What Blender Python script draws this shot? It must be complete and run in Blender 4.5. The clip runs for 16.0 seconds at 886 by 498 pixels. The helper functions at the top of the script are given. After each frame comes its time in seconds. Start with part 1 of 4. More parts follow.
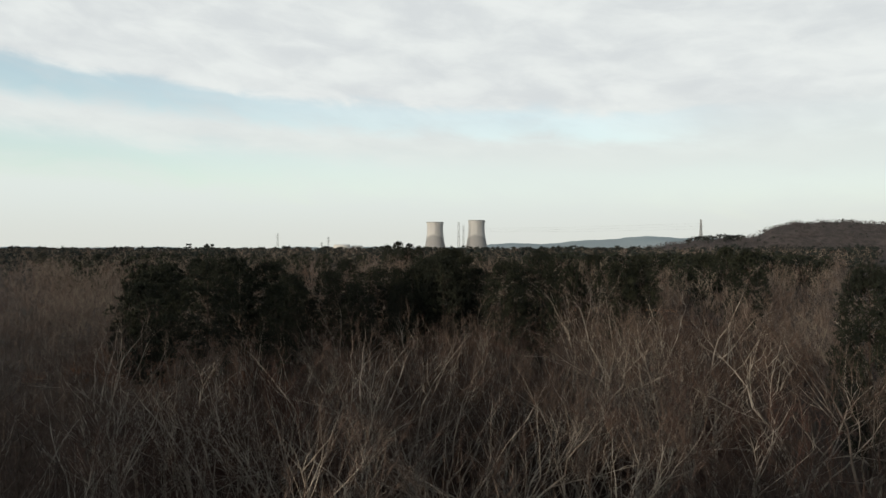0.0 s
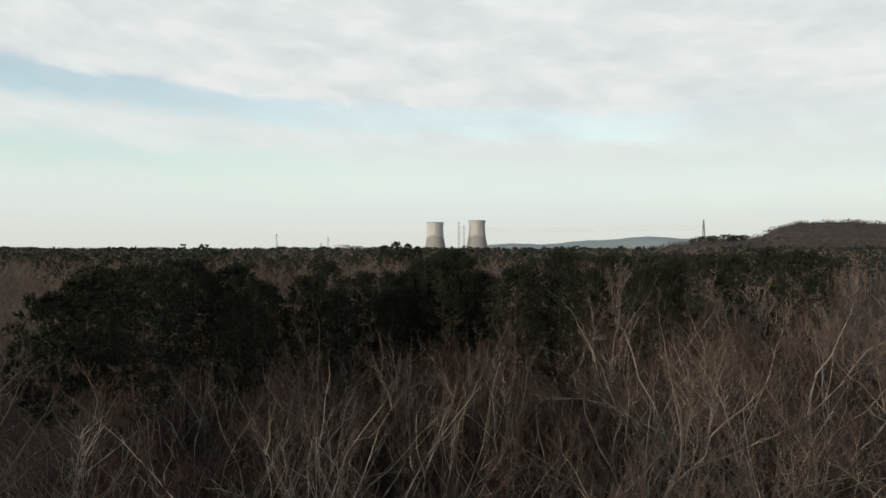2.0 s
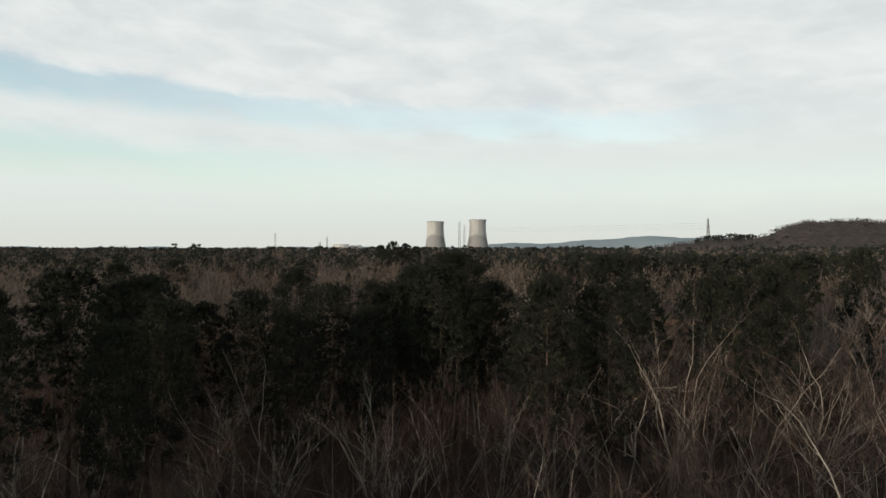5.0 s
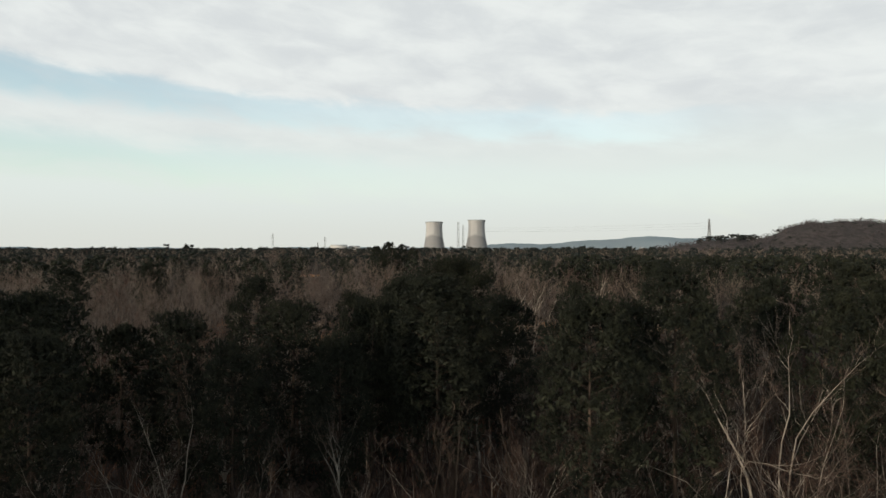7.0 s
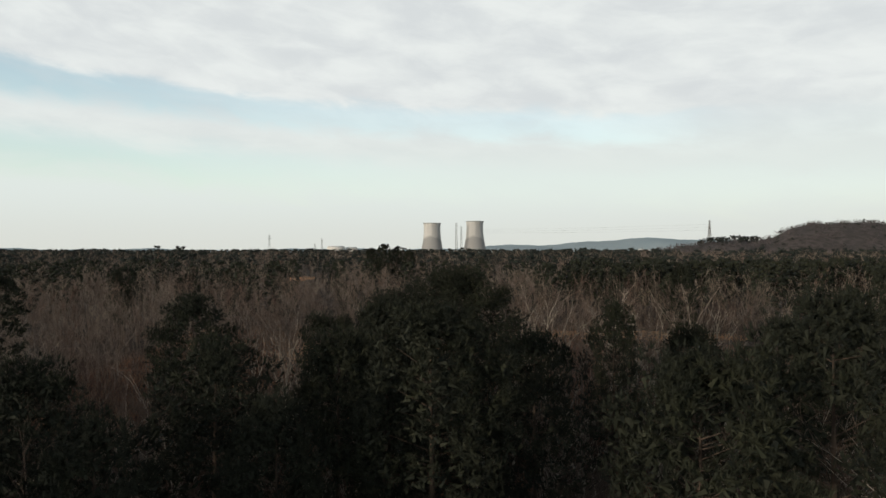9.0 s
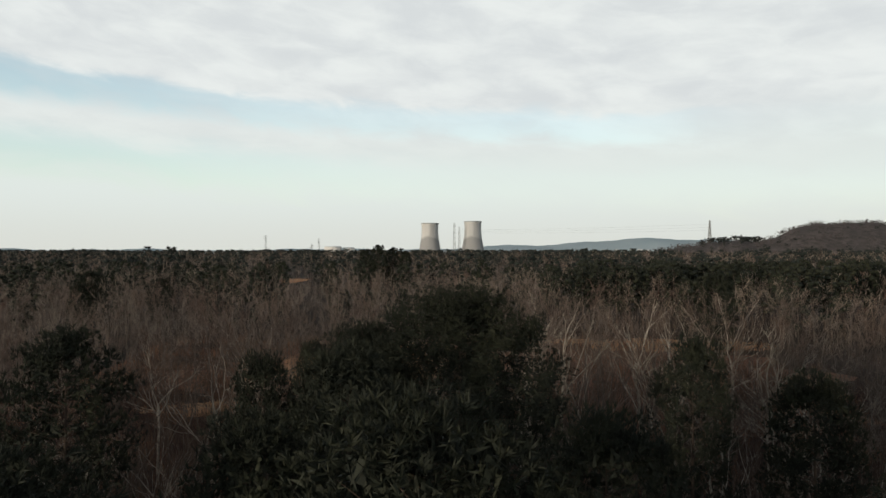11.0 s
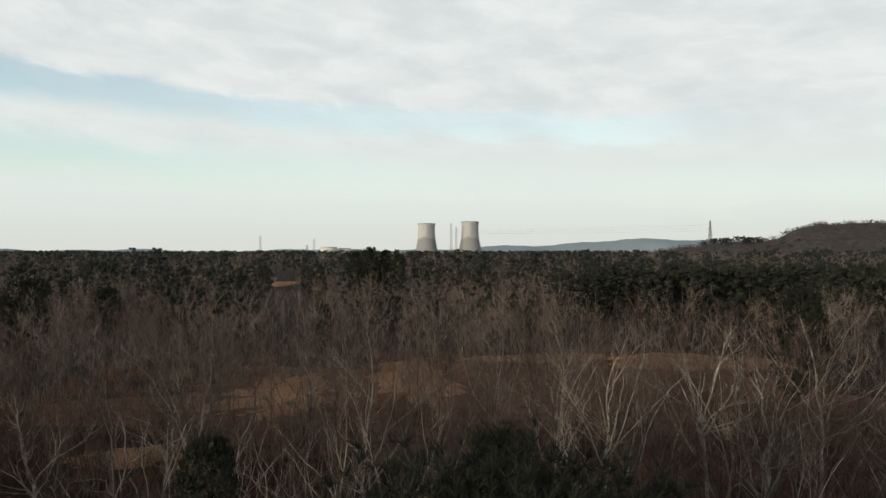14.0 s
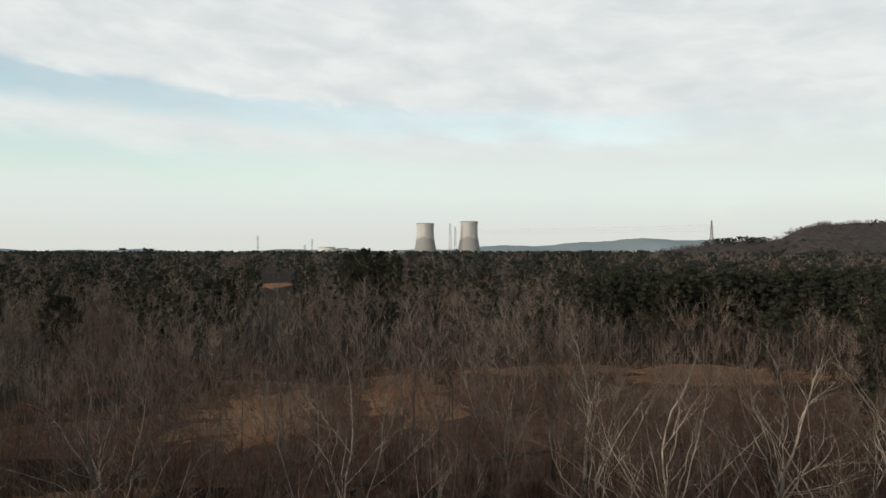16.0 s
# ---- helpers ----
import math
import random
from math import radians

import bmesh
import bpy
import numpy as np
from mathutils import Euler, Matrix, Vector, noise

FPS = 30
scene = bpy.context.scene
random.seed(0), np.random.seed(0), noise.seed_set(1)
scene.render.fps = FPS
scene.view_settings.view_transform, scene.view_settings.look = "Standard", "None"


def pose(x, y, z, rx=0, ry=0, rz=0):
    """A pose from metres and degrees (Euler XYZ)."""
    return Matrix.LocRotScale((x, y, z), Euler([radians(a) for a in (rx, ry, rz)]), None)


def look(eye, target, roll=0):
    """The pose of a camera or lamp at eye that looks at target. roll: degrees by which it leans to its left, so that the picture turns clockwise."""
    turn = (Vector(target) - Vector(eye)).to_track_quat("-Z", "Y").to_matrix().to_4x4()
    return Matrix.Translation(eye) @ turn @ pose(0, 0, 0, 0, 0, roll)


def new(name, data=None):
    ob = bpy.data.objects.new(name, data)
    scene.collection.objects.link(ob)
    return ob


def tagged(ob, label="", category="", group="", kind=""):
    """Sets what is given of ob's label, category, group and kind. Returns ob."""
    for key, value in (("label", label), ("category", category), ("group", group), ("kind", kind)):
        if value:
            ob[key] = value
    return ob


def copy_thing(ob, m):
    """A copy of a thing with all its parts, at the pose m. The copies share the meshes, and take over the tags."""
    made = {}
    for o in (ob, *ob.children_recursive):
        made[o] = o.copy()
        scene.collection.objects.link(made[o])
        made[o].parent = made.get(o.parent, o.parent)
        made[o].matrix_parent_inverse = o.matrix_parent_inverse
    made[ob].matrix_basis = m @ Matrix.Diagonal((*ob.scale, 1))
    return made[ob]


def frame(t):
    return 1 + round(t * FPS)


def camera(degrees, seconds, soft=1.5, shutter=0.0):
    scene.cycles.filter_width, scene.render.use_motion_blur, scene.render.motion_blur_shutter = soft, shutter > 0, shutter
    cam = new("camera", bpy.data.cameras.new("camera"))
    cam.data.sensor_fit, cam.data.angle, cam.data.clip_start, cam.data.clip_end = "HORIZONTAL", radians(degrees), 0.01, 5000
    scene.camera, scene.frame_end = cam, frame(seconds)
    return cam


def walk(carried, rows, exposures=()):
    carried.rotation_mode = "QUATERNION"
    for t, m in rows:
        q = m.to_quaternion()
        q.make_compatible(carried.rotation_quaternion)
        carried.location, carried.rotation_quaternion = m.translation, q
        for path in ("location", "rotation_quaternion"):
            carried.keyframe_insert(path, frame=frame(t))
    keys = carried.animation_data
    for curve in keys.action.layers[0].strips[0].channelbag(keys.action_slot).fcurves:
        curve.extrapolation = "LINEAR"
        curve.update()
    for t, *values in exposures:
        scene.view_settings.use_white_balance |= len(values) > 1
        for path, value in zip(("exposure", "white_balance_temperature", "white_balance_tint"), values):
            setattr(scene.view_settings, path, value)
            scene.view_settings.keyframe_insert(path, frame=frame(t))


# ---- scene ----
# a drone glides straight ahead over the tree tops and climbs slowly
cam = camera(70.0, 16.0, 1.5)
PATH = [  # seconds, x, y, z, tilt, turn
    (0, 0, 0, 27, 90.212, -0.029), (0.5, 0.049, 4.04, 27.015, 90.216, -0.031), (1, 0.094, 8.07, 27.042, 90.221, -0.033),
    (1.5, 0.137, 12.1, 27.081, 90.232, -0.019), (2, 0.177, 16.13, 27.129, 90.243, -0.005), (2.5, 0.214, 20.14, 27.189, 90.241, 0.007),
    (3, 0.248, 24.16, 27.257, 90.239, 0.02), (3.5, 0.28, 28.17, 27.336, 90.227, 0.043), (4, 0.31, 32.17, 27.423, 90.216, 0.066),
    (4.5, 0.337, 36.17, 27.518, 90.201, 0.049), (5, 0.363, 40.17, 27.621, 90.186, 0.032), (5.5, 0.386, 44.17, 27.732, 90.179, 0.007),
    (6, 0.407, 48.16, 27.85, 90.177, -0.024), (6.5, 0.427, 52.15, 27.975, 90.182, -0.055), (7, 0.445, 56.14, 28.105, 90.219, -0.086),
    (7.5, 0.462, 60.13, 28.241, 90.255, -0.119), (8, 0.477, 64.11, 28.383, 90.288, -0.161), (8.5, 0.491, 68.1, 28.529, 90.318, -0.207),
    (9, 0.503, 72.08, 28.68, 90.334, -0.267), (9.5, 0.515, 76.06, 28.834, 90.342, -0.32), (10, 0.526, 80.05, 28.992, 90.344, -0.37),
    (10.5, 0.536, 84.03, 29.153, 90.346, -0.417), (11, 0.545, 88.02, 29.317, 90.349, -0.461), (11.5, 0.554, 92.01, 29.482, 90.357, -0.505),
    (12, 0.562, 95.99, 29.649, 90.374, -0.549), (12.5, 0.57, 99.98, 29.817, 90.385, -0.597), (13, 0.578, 103.98, 29.986, 90.388, -0.652),
    (13.5, 0.585, 107.97, 30.155, 90.387, -0.704), (14, 0.593, 111.97, 30.324, 90.382, -0.753), (14.5, 0.601, 115.97, 30.492, 90.379, -0.792),
    (15, 0.609, 119.98, 30.659, 90.378, -0.817), (15.5, 0.618, 123.99, 30.824, 90.376, -0.839), (16, 0.627, 128, 30.988, 90.372, -0.86)
]
walk(cam, [(t, pose(x, y, z, rx, 0, rz)) for t, x, y, z, rx, rz in PATH])

# ---------------------------------------------------------------- light
SUN_EL, SUN_AZ = radians(7), radians(226)   # low winter sun behind the drone, to its left
world = bpy.data.worlds.new("sky")
scene.world = world
world.use_nodes = True
wn, wl = world.node_tree.nodes, world.node_tree.links
wn.clear()


def wmath(op, a, b=None, c=None, clamp=False):
    n = wn.new("ShaderNodeMath")
    n.operation, n.use_clamp = op, clamp
    for i, v in enumerate((a, b, c)):
        if v is None:
            continue
        if isinstance(v, (int, float)):
            n.inputs[i].default_value = v
        else:
            wl.new(v, n.inputs[i])
    return n.outputs[0]


def wramp(v, lo, hi, to0=0.0, to1=1.0):
    n = wn.new("ShaderNodeMapRange")
    n.interpolation_type = "SMOOTHSTEP"
    wl.new(v, n.inputs["Value"])
    for k, x in (("From Min", lo), ("From Max", hi), ("To Min", to0), ("To Max", to1)):
        n.inputs[k].default_value = x
    return n.outputs["Result"]


def wnoise(vec, scale, detail, rough=0.5, dist=0.0):
    n = wn.new("ShaderNodeTexNoise")
    wl.new(vec, n.inputs["Vector"])
    n.inputs["Scale"].default_value, n.inputs["Detail"].default_value = scale, detail
    n.inputs["Roughness"].default_value, n.inputs["Distortion"].default_value = rough, dist
    return n.outputs["Fac"]


def wmix(fac, a, b):
    n = wn.new("ShaderNodeMix")
    n.data_type = "RGBA"
    wl.new(fac, n.inputs["Factor"])
    for s, v in ((n.inputs[6], a), (n.inputs[7], b)):
        if isinstance(v, tuple):
            s.default_value = (*v, 1)
        else:
            wl.new(v, s)
    return n.outputs[2]


tc = wn.new("ShaderNodeTexCoord")
sep = wn.new("ShaderNodeSeparateXYZ")
wl.new(tc.outputs["Generated"], sep.inputs[0])
az = wmath("ARCTAN2", sep.outputs[0], sep.outputs[1])
el = wmath("ARCSINE", sep.outputs[2])
# clouds drawn out along streaks that fall to the east
along = wmath("ADD", el, wmath("MULTIPLY", az, 0.045))
cvec = wn.new("ShaderNodeCombineXYZ")
wl.new(wmath("MULTIPLY", az, 3.4), cvec.inputs[0])
wl.new(wmath("MULTIPLY", wmath("ADD", along, wmath("MULTIPLY", az, 0.05)), 9.5), cvec.inputs[1])
streak = wnoise(cvec.outputs[0], 1.6, 6, 0.55, 0.3)
fine = wnoise(cvec.outputs[0], 3.2, 7, 0.58, 0.5)
wave = wmath("ADD", along, wmath("MULTIPLY", wmath("SUBTRACT", streak, 0.5), 0.045))
wave = wmath("ADD", wave, wmath("MULTIPLY", wmath("SUBTRACT", fine, 0.5), 0.035))
gap1 = wmath("MULTIPLY", wramp(wave, 0.166, 0.196), wramp(wave, 0.212, 0.232, 1.0, 0.0))
gap1 = wmath("MULTIPLY", gap1, wmath("MULTIPLY", wramp(az, -0.75, 0.05, 0.95, 0.42), wramp(az, 0.2, 0.5, 1.0, 0.1)))
gap2 = wmath("MULTIPLY", wramp(wave, 0.06, 0.11), wramp(wave, 0.120, 0.155, 1.0, 0.0))
gap2 = wmath("MULTIPLY", gap2, wramp(az, -0.65, 0.15, 0.72, 0.1))
gap = wmath("MAXIMUM", gap1, gap2)
gap = wmath("MULTIPLY", gap, wramp(fine, 0.2, 0.6, 0.7, 1.0), clamp=True)
sheet = wmath("ADD", wmath("MULTIPLY", fine, 0.55), wmath("MULTIPLY", streak, 0.75))
bright = wmix(wramp(sheet, 0.45, 0.85), (0.685, 0.72, 0.73), (0.82, 0.855, 0.84))
low = wmix(wramp(el, 0.0, 0.10), (0.70, 0.72, 0.67), (0.75, 0.81, 0.775))
cloud = wmix(wramp(el, 0.10, 0.24), low, bright)
cloud = wmix(wramp(el, 0.38, 0.66), cloud, (0.095, 0.112, 0.135))
sky_tex = wn.new("ShaderNodeTexSky")
sky_tex.sky_type, sky_tex.sun_disc = "NISHITA", False
sky_tex.sun_elevation, sky_tex.sun_rotation = SUN_EL, SUN_AZ
sky_bg, cloud_bg = wn.new("ShaderNodeBackground"), wn.new("ShaderNodeBackground")
veil = wn.new("ShaderNodeMix")   # thin high haze that leaves the blue greenish
veil.data_type, veil.blend_type = "RGBA", "MULTIPLY"
veil.inputs["Factor"].default_value = 1.0
wl.new(sky_tex.outputs[0], veil.inputs[6])
veil.inputs[7].default_value = (1.74, 1.92, 1.98, 1)
wl.new(veil.outputs[2], sky_bg.inputs[0])
sky_bg.inputs[1].default_value = 0.15
wl.new(cloud, cloud_bg.inputs[0])
cloud_bg.inputs[1].default_value = 1.0
cover = wmath("SUBTRACT", 1.0, wmath("MULTIPLY", gap, 0.75), clamp=True)
mixed, wout = wn.new("ShaderNodeMixShader"), wn.new("ShaderNodeOutputWorld")
wl.new(cover, mixed.inputs[0])
wl.new(sky_bg.outputs[0], mixed.inputs[1])
wl.new(cloud_bg.outputs[0], mixed.inputs[2])
wl.new(mixed.outputs[0], wout.inputs[0])

sun_data = bpy.data.lights.new("sun", "SUN")
sun_data.energy, sun_data.angle, sun_data.color = 2.5, radians(3), (1.0, 0.84, 0.66)
sun = new("sun", sun_data)
sun_from = Vector((math.sin(SUN_AZ) * math.cos(SUN_EL), math.cos(SUN_AZ) * math.cos(SUN_EL), math.sin(SUN_EL)))
sun.matrix_world = look(sun_from * 100, (0, 0, 0))


# ---------------------------------------------------------------- materials
def material(name, c0, c1, scale=1.0, rough=0.85, c2=None, big=0.1, bump=0.0, stretch=(1, 1, 1), spec=0.25, local=False, c3=None):
    """Two tones in fine grain, drifting towards a third tone at a large scale, in world metres."""
    m = bpy.data.materials.new(name)
    m.use_nodes = True
    n, l = m.node_tree.nodes, m.node_tree.links
    b = n["Principled BSDF"]
    b.inputs["Roughness"].default_value = rough
    b.inputs["Specular IOR Level"].default_value = spec
    if local:
        src = n.new("ShaderNodeTexCoord").outputs["Object"]
    else:
        src = n.new("ShaderNodeNewGeometry").outputs["Position"]
    mp = n.new("ShaderNodeMapping")
    mp.inputs["Scale"].default_value = stretch
    l.new(src, mp.inputs["Vector"])

    def noise_at(s, d, v):
        t = n.new("ShaderNodeTexNoise")
        l.new(v, t.inputs["Vector"])
        t.inputs["Scale"].default_value, t.inputs["Detail"].default_value = s, d
        r = n.new("ShaderNodeMapRange")
        r.inputs["From Min"].default_value, r.inputs["From Max"].default_value = 0.35, 0.65
        l.new(t.outputs["Fac"], r.inputs["Value"])
        return r.outputs["Result"]

    def mix(f, a, c):
        x = n.new("ShaderNodeMix")
        x.data_type = "RGBA"
        l.new(f, x.inputs["Factor"])
        for s, v in ((x.inputs[6], a), (x.inputs[7], c)):
            if isinstance(v, tuple):
                s.default_value = (*v, 1)
            else:
                l.new(v, s)
        return x.outputs[2]

    grain = noise_at(scale, 4, mp.outputs[0])
    col = mix(grain, c0, c1)
    if c2:
        f = noise_at(big, 2, src)
        k = n.new("ShaderNodeMath")
        k.operation = "MULTIPLY"
        l.new(f, k.inputs[0])
        k.inputs[1].default_value = 0.75
        col = mix(k.outputs[0], col, c2)
    if c3:
        off = n.new("ShaderNodeVectorMath")
        off.operation = "ADD"
        off.inputs[1].default_value = (37.0, 11.0, 5.0)
        l.new(src, off.inputs[0])
        col = mix(noise_at(big * 1.7, 1, off.outputs[0]), col, c3)
    l.new(col, b.inputs["Base Color"])
    if bump:
        bp = n.new("ShaderNodeBump")
        bp.inputs["Strength"].default_value, bp.inputs["Distance"].default_value = bump, 0.05
        l.new(grain, bp.inputs["Height"])
        l.new(bp.outputs[0], b.inputs["Normal"])
    return m


BARK = material("grey_bark", (0.055, 0.046, 0.040), (0.175, 0.150, 0.128), 2.2, 0.9, (0.09, 0.070, 0.058), 0.13, 0.4, (1, 1, 0.35))
PALE = material("pale_bark", (0.14, 0.122, 0.103), (0.52, 0.47, 0.40), 1.8, 0.85, (0.33, 0.285, 0.235), 0.2, 0.4, (1, 1, 0.5))
TWIG = material("bare_twigs", (0.028, 0.0185, 0.015), (0.088, 0.060, 0.048), 0.35, 0.9, (0.066, 0.033, 0.026), 0.055, c3=(0.118, 0.090, 0.072))
# lighter copy of the twigs, haze of the farther woods put into colour
HAZED_TWIG = material("hazed_grey_brown_twigs", (0.048, 0.036, 0.031), (0.155, 0.119, 0.098), 0.35, 0.9, (0.11, 0.063, 0.05), 0.055, c3=(0.225, 0.19, 0.158))
SAPLING = material("sapling_stems", (0.024, 0.015, 0.013), (0.066, 0.041, 0.032), 0.4, 0.9, (0.05, 0.025, 0.02), 0.06)
PINE_BARK = material("pine_bark", (0.035, 0.026, 0.021), (0.10, 0.074, 0.058), 3.0, 0.95, None, 0.1, 0.5, (1, 1, 0.3))
NEEDLE = material("pine_needles", (0.0105, 0.0135, 0.009), (0.033, 0.0365, 0.020), 0.9, 0.75, (0.015, 0.0185, 0.013), 0.12)
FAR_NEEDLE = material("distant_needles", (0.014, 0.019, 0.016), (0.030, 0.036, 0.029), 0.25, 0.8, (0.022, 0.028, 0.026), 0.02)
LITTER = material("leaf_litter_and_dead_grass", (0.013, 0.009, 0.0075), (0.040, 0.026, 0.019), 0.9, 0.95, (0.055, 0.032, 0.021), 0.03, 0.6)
GRASS = material("dead_meadow_grass", (0.40, 0.228, 0.122), (0.60, 0.37, 0.205), 0.5, 0.95, (0.43, 0.20, 0.105), 0.06, 0.6)
RUSSET = material("russet_broom_grass", (0.13, 0.072, 0.047), (0.27, 0.148, 0.09), 0.6, 0.95, (0.19, 0.088, 0.056), 0.07, 0.6)
BRUSH = material("brown_brush", (0.13, 0.07, 0.045), (0.25, 0.145, 0.09), 0.5, 0.95, (0.19, 0.09, 0.055), 0.05)
# both hill tones are greyed to carry the haze over it
HILL = material("hazed_winter_hillside", (0.052, 0.046, 0.045), (0.125, 0.108, 0.103), 0.10, 0.95, (0.070, 0.064, 0.063), 0.02, 0, (1, 1, 0.4))
HILL_TWIG = material("hazed_hillside_twigs", (0.05, 0.045, 0.045), (0.15, 0.131, 0.128), 0.14, 0.95, (0.085, 0.075, 0.076), 0.02)
# aerial haze is painted into the ridge's pale blue-grey
RIDGE = material("hazed_distant_ridge", (0.35, 0.44, 0.49), (0.40, 0.49, 0.53), 0.006, 1.0, (0.43, 0.51, 0.545), 0.002, spec=0.0)
CONCRETE = material("weathered_concrete_shadowed", (0.47, 0.475, 0.465), (0.57, 0.57, 0.555), 0.05, 0.9, (0.51, 0.51, 0.495), 0.02, 0, (1, 1, 0.08))

def shade_shell(m):
    """Paints a shadow below, upper edge bowed up in the middle, faint streaks above."""
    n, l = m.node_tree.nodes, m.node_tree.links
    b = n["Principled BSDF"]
    unshaded = b.inputs["Base Color"].links[0].from_socket
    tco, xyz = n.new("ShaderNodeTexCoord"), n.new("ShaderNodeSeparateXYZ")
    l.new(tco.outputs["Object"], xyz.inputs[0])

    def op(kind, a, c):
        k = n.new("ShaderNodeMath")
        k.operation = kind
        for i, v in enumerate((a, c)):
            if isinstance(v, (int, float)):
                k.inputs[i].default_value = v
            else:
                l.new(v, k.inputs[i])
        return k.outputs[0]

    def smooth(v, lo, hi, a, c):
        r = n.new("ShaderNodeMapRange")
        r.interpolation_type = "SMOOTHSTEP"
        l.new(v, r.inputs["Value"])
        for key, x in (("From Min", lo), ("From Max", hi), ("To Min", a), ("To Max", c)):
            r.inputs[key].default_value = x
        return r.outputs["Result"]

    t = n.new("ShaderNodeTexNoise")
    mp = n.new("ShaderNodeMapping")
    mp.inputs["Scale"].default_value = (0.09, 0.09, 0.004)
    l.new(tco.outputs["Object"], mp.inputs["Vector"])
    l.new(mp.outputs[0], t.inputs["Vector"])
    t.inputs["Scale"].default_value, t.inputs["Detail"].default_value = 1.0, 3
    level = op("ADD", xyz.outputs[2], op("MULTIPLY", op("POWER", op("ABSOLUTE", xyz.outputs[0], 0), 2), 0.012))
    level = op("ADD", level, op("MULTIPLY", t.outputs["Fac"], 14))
    low_shadow = smooth(level, 92, 104, 0.66, 0.0)
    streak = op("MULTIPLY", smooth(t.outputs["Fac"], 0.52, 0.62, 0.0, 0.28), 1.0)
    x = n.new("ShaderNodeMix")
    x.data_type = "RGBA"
    l.new(op("MAXIMUM", low_shadow, streak), x.inputs["Factor"])
    l.new(unshaded, x.inputs[6])
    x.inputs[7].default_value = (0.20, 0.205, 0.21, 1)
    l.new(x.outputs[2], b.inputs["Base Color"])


# the shadow on the towers is mixed into the shell's colour
shade_shell(CONCRETE)
DARK_CONCRETE = material("dark_rim_concrete", (0.24, 0.25, 0.25), (0.31, 0.315, 0.31), 0.05, 0.9, None, 0.02, 0, (1, 1, 0.08))
STEEL = material("galvanised_steel", (0.20, 0.205, 0.20), (0.30, 0.30, 0.29), 0.3, 0.6)
WHITE = material("white_cladding", (0.62, 0.62, 0.60), (0.75, 0.74, 0.71), 0.2, 0.7)


# ---------------------------------------------------------------- mesh helpers
def mesh_of(name, verts, tris, mats, mat_ids=None):
    verts, tris = np.asarray(verts, np.float32), np.asarray(tris, np.int32)
    me = bpy.data.meshes.new(name)
    me.vertices.add(len(verts))
    me.vertices.foreach_set("co", verts.ravel())
    me.loops.add(len(tris) * 3)
    me.loops.foreach_set("vertex_index", tris.ravel())
    me.polygons.add(len(tris))
    me.polygons.foreach_set("loop_start", np.arange(0, len(tris) * 3, 3, dtype=np.int32))
    me.polygons.foreach_set("loop_total", np.full(len(tris), 3, np.int32))
    for m in mats:
        me.materials.append(m)
    if mat_ids is not None:
        me.polygons.foreach_set("material_index", np.asarray(mat_ids, np.int32))
    me.update(calc_edges=True)
    return me


class Soup:
    """A growing heap of triangles."""

    def __init__(self):
        self.v, self.f, self.n = [], [], 0

    def add(self, v, f):
        self.v.append(np.asarray(v, float))
        self.f.append(np.asarray(f, int) + self.n)
        self.n += len(v)

    def arrays(self):
        return np.concatenate(self.v), np.concatenate(self.f)

    def tube(self, pts, radii, sides):
        """A tapered limb along the points; a last radius of 0 closes it in a tip."""
        pts = np.asarray(pts, float)
        tip = radii[-1] == 0
        rings = len(pts) - tip
        d = pts[-1] - pts[0]
        d = d / (np.linalg.norm(d) + 1e-9)
        a = np.cross(d, (0, 1, 0.2) if abs(d[1]) < 0.9 else (1, 0, 0))
        a /= np.linalg.norm(a)
        b = np.cross(d, a)
        ang = np.arange(sides) * 2 * math.pi / sides
        ring = np.cos(ang)[:, None] * a + np.sin(ang)[:, None] * b
        v = [pts[i] + ring * radii[i] for i in range(rings)]
        f = []
        for i in range(rings - 1):
            for k in range(sides):
                p, q = i * sides + k, i * sides + (k + 1) % sides
                f += [(p, q, q + sides), (p, q + sides, p + sides)]
        if tip:
            v.append(pts[-1:])
            for k in range(sides):
                f.append(((rings - 1) * sides + k, (rings - 1) * sides + (k + 1) % sides, rings * sides))
        self.add(np.concatenate(v), f)

    def spikes(self, base, tip, radius):
        """Many three-sided twigs at once, each from base to tip."""
        base, tip = np.asarray(base, float), np.asarray(tip, float)
        d = tip - base
        d /= np.linalg.norm(d, axis=1)[:, None] + 1e-9
        a = np.cross(d, (0.3, 0.9, 0.31))
        a /= np.linalg.norm(a, axis=1)[:, None] + 1e-9
        b = np.cross(d, a)
        r = np.broadcast_to(np.asarray(radius, float), (len(base),))[:, None]
        v = np.stack([base + a * r, base + (-0.5 * a + 0.87 * b) * r, base + (-0.5 * a - 0.87 * b) * r, tip], 1).reshape(-1, 3)
        k = np.arange(len(base))[:, None, None] * 4
        f = (k + np.array([[0, 1, 3], [1, 2, 3], [2, 0, 3]])).reshape(-1, 3)
        self.add(v, f)

    def blades(self, base, tip, width, rng):
        """Many needle sprays at once, each one narrow triangle."""
        base, tip = np.asarray(base, float), np.asarray(tip, float)
        side = np.cross(tip - base, rng.normal(size=base.shape))
        side *= width / (np.linalg.norm(side, axis=1)[:, None] + 1e-9)
        v = np.stack([base - side * 0.5, tip, base + side * 0.5], 1).reshape(-1, 3)
        self.add(v, np.arange(len(v)).reshape(-1, 3))


def unit(v):
    return v / (np.linalg.norm(v) + 1e-9)


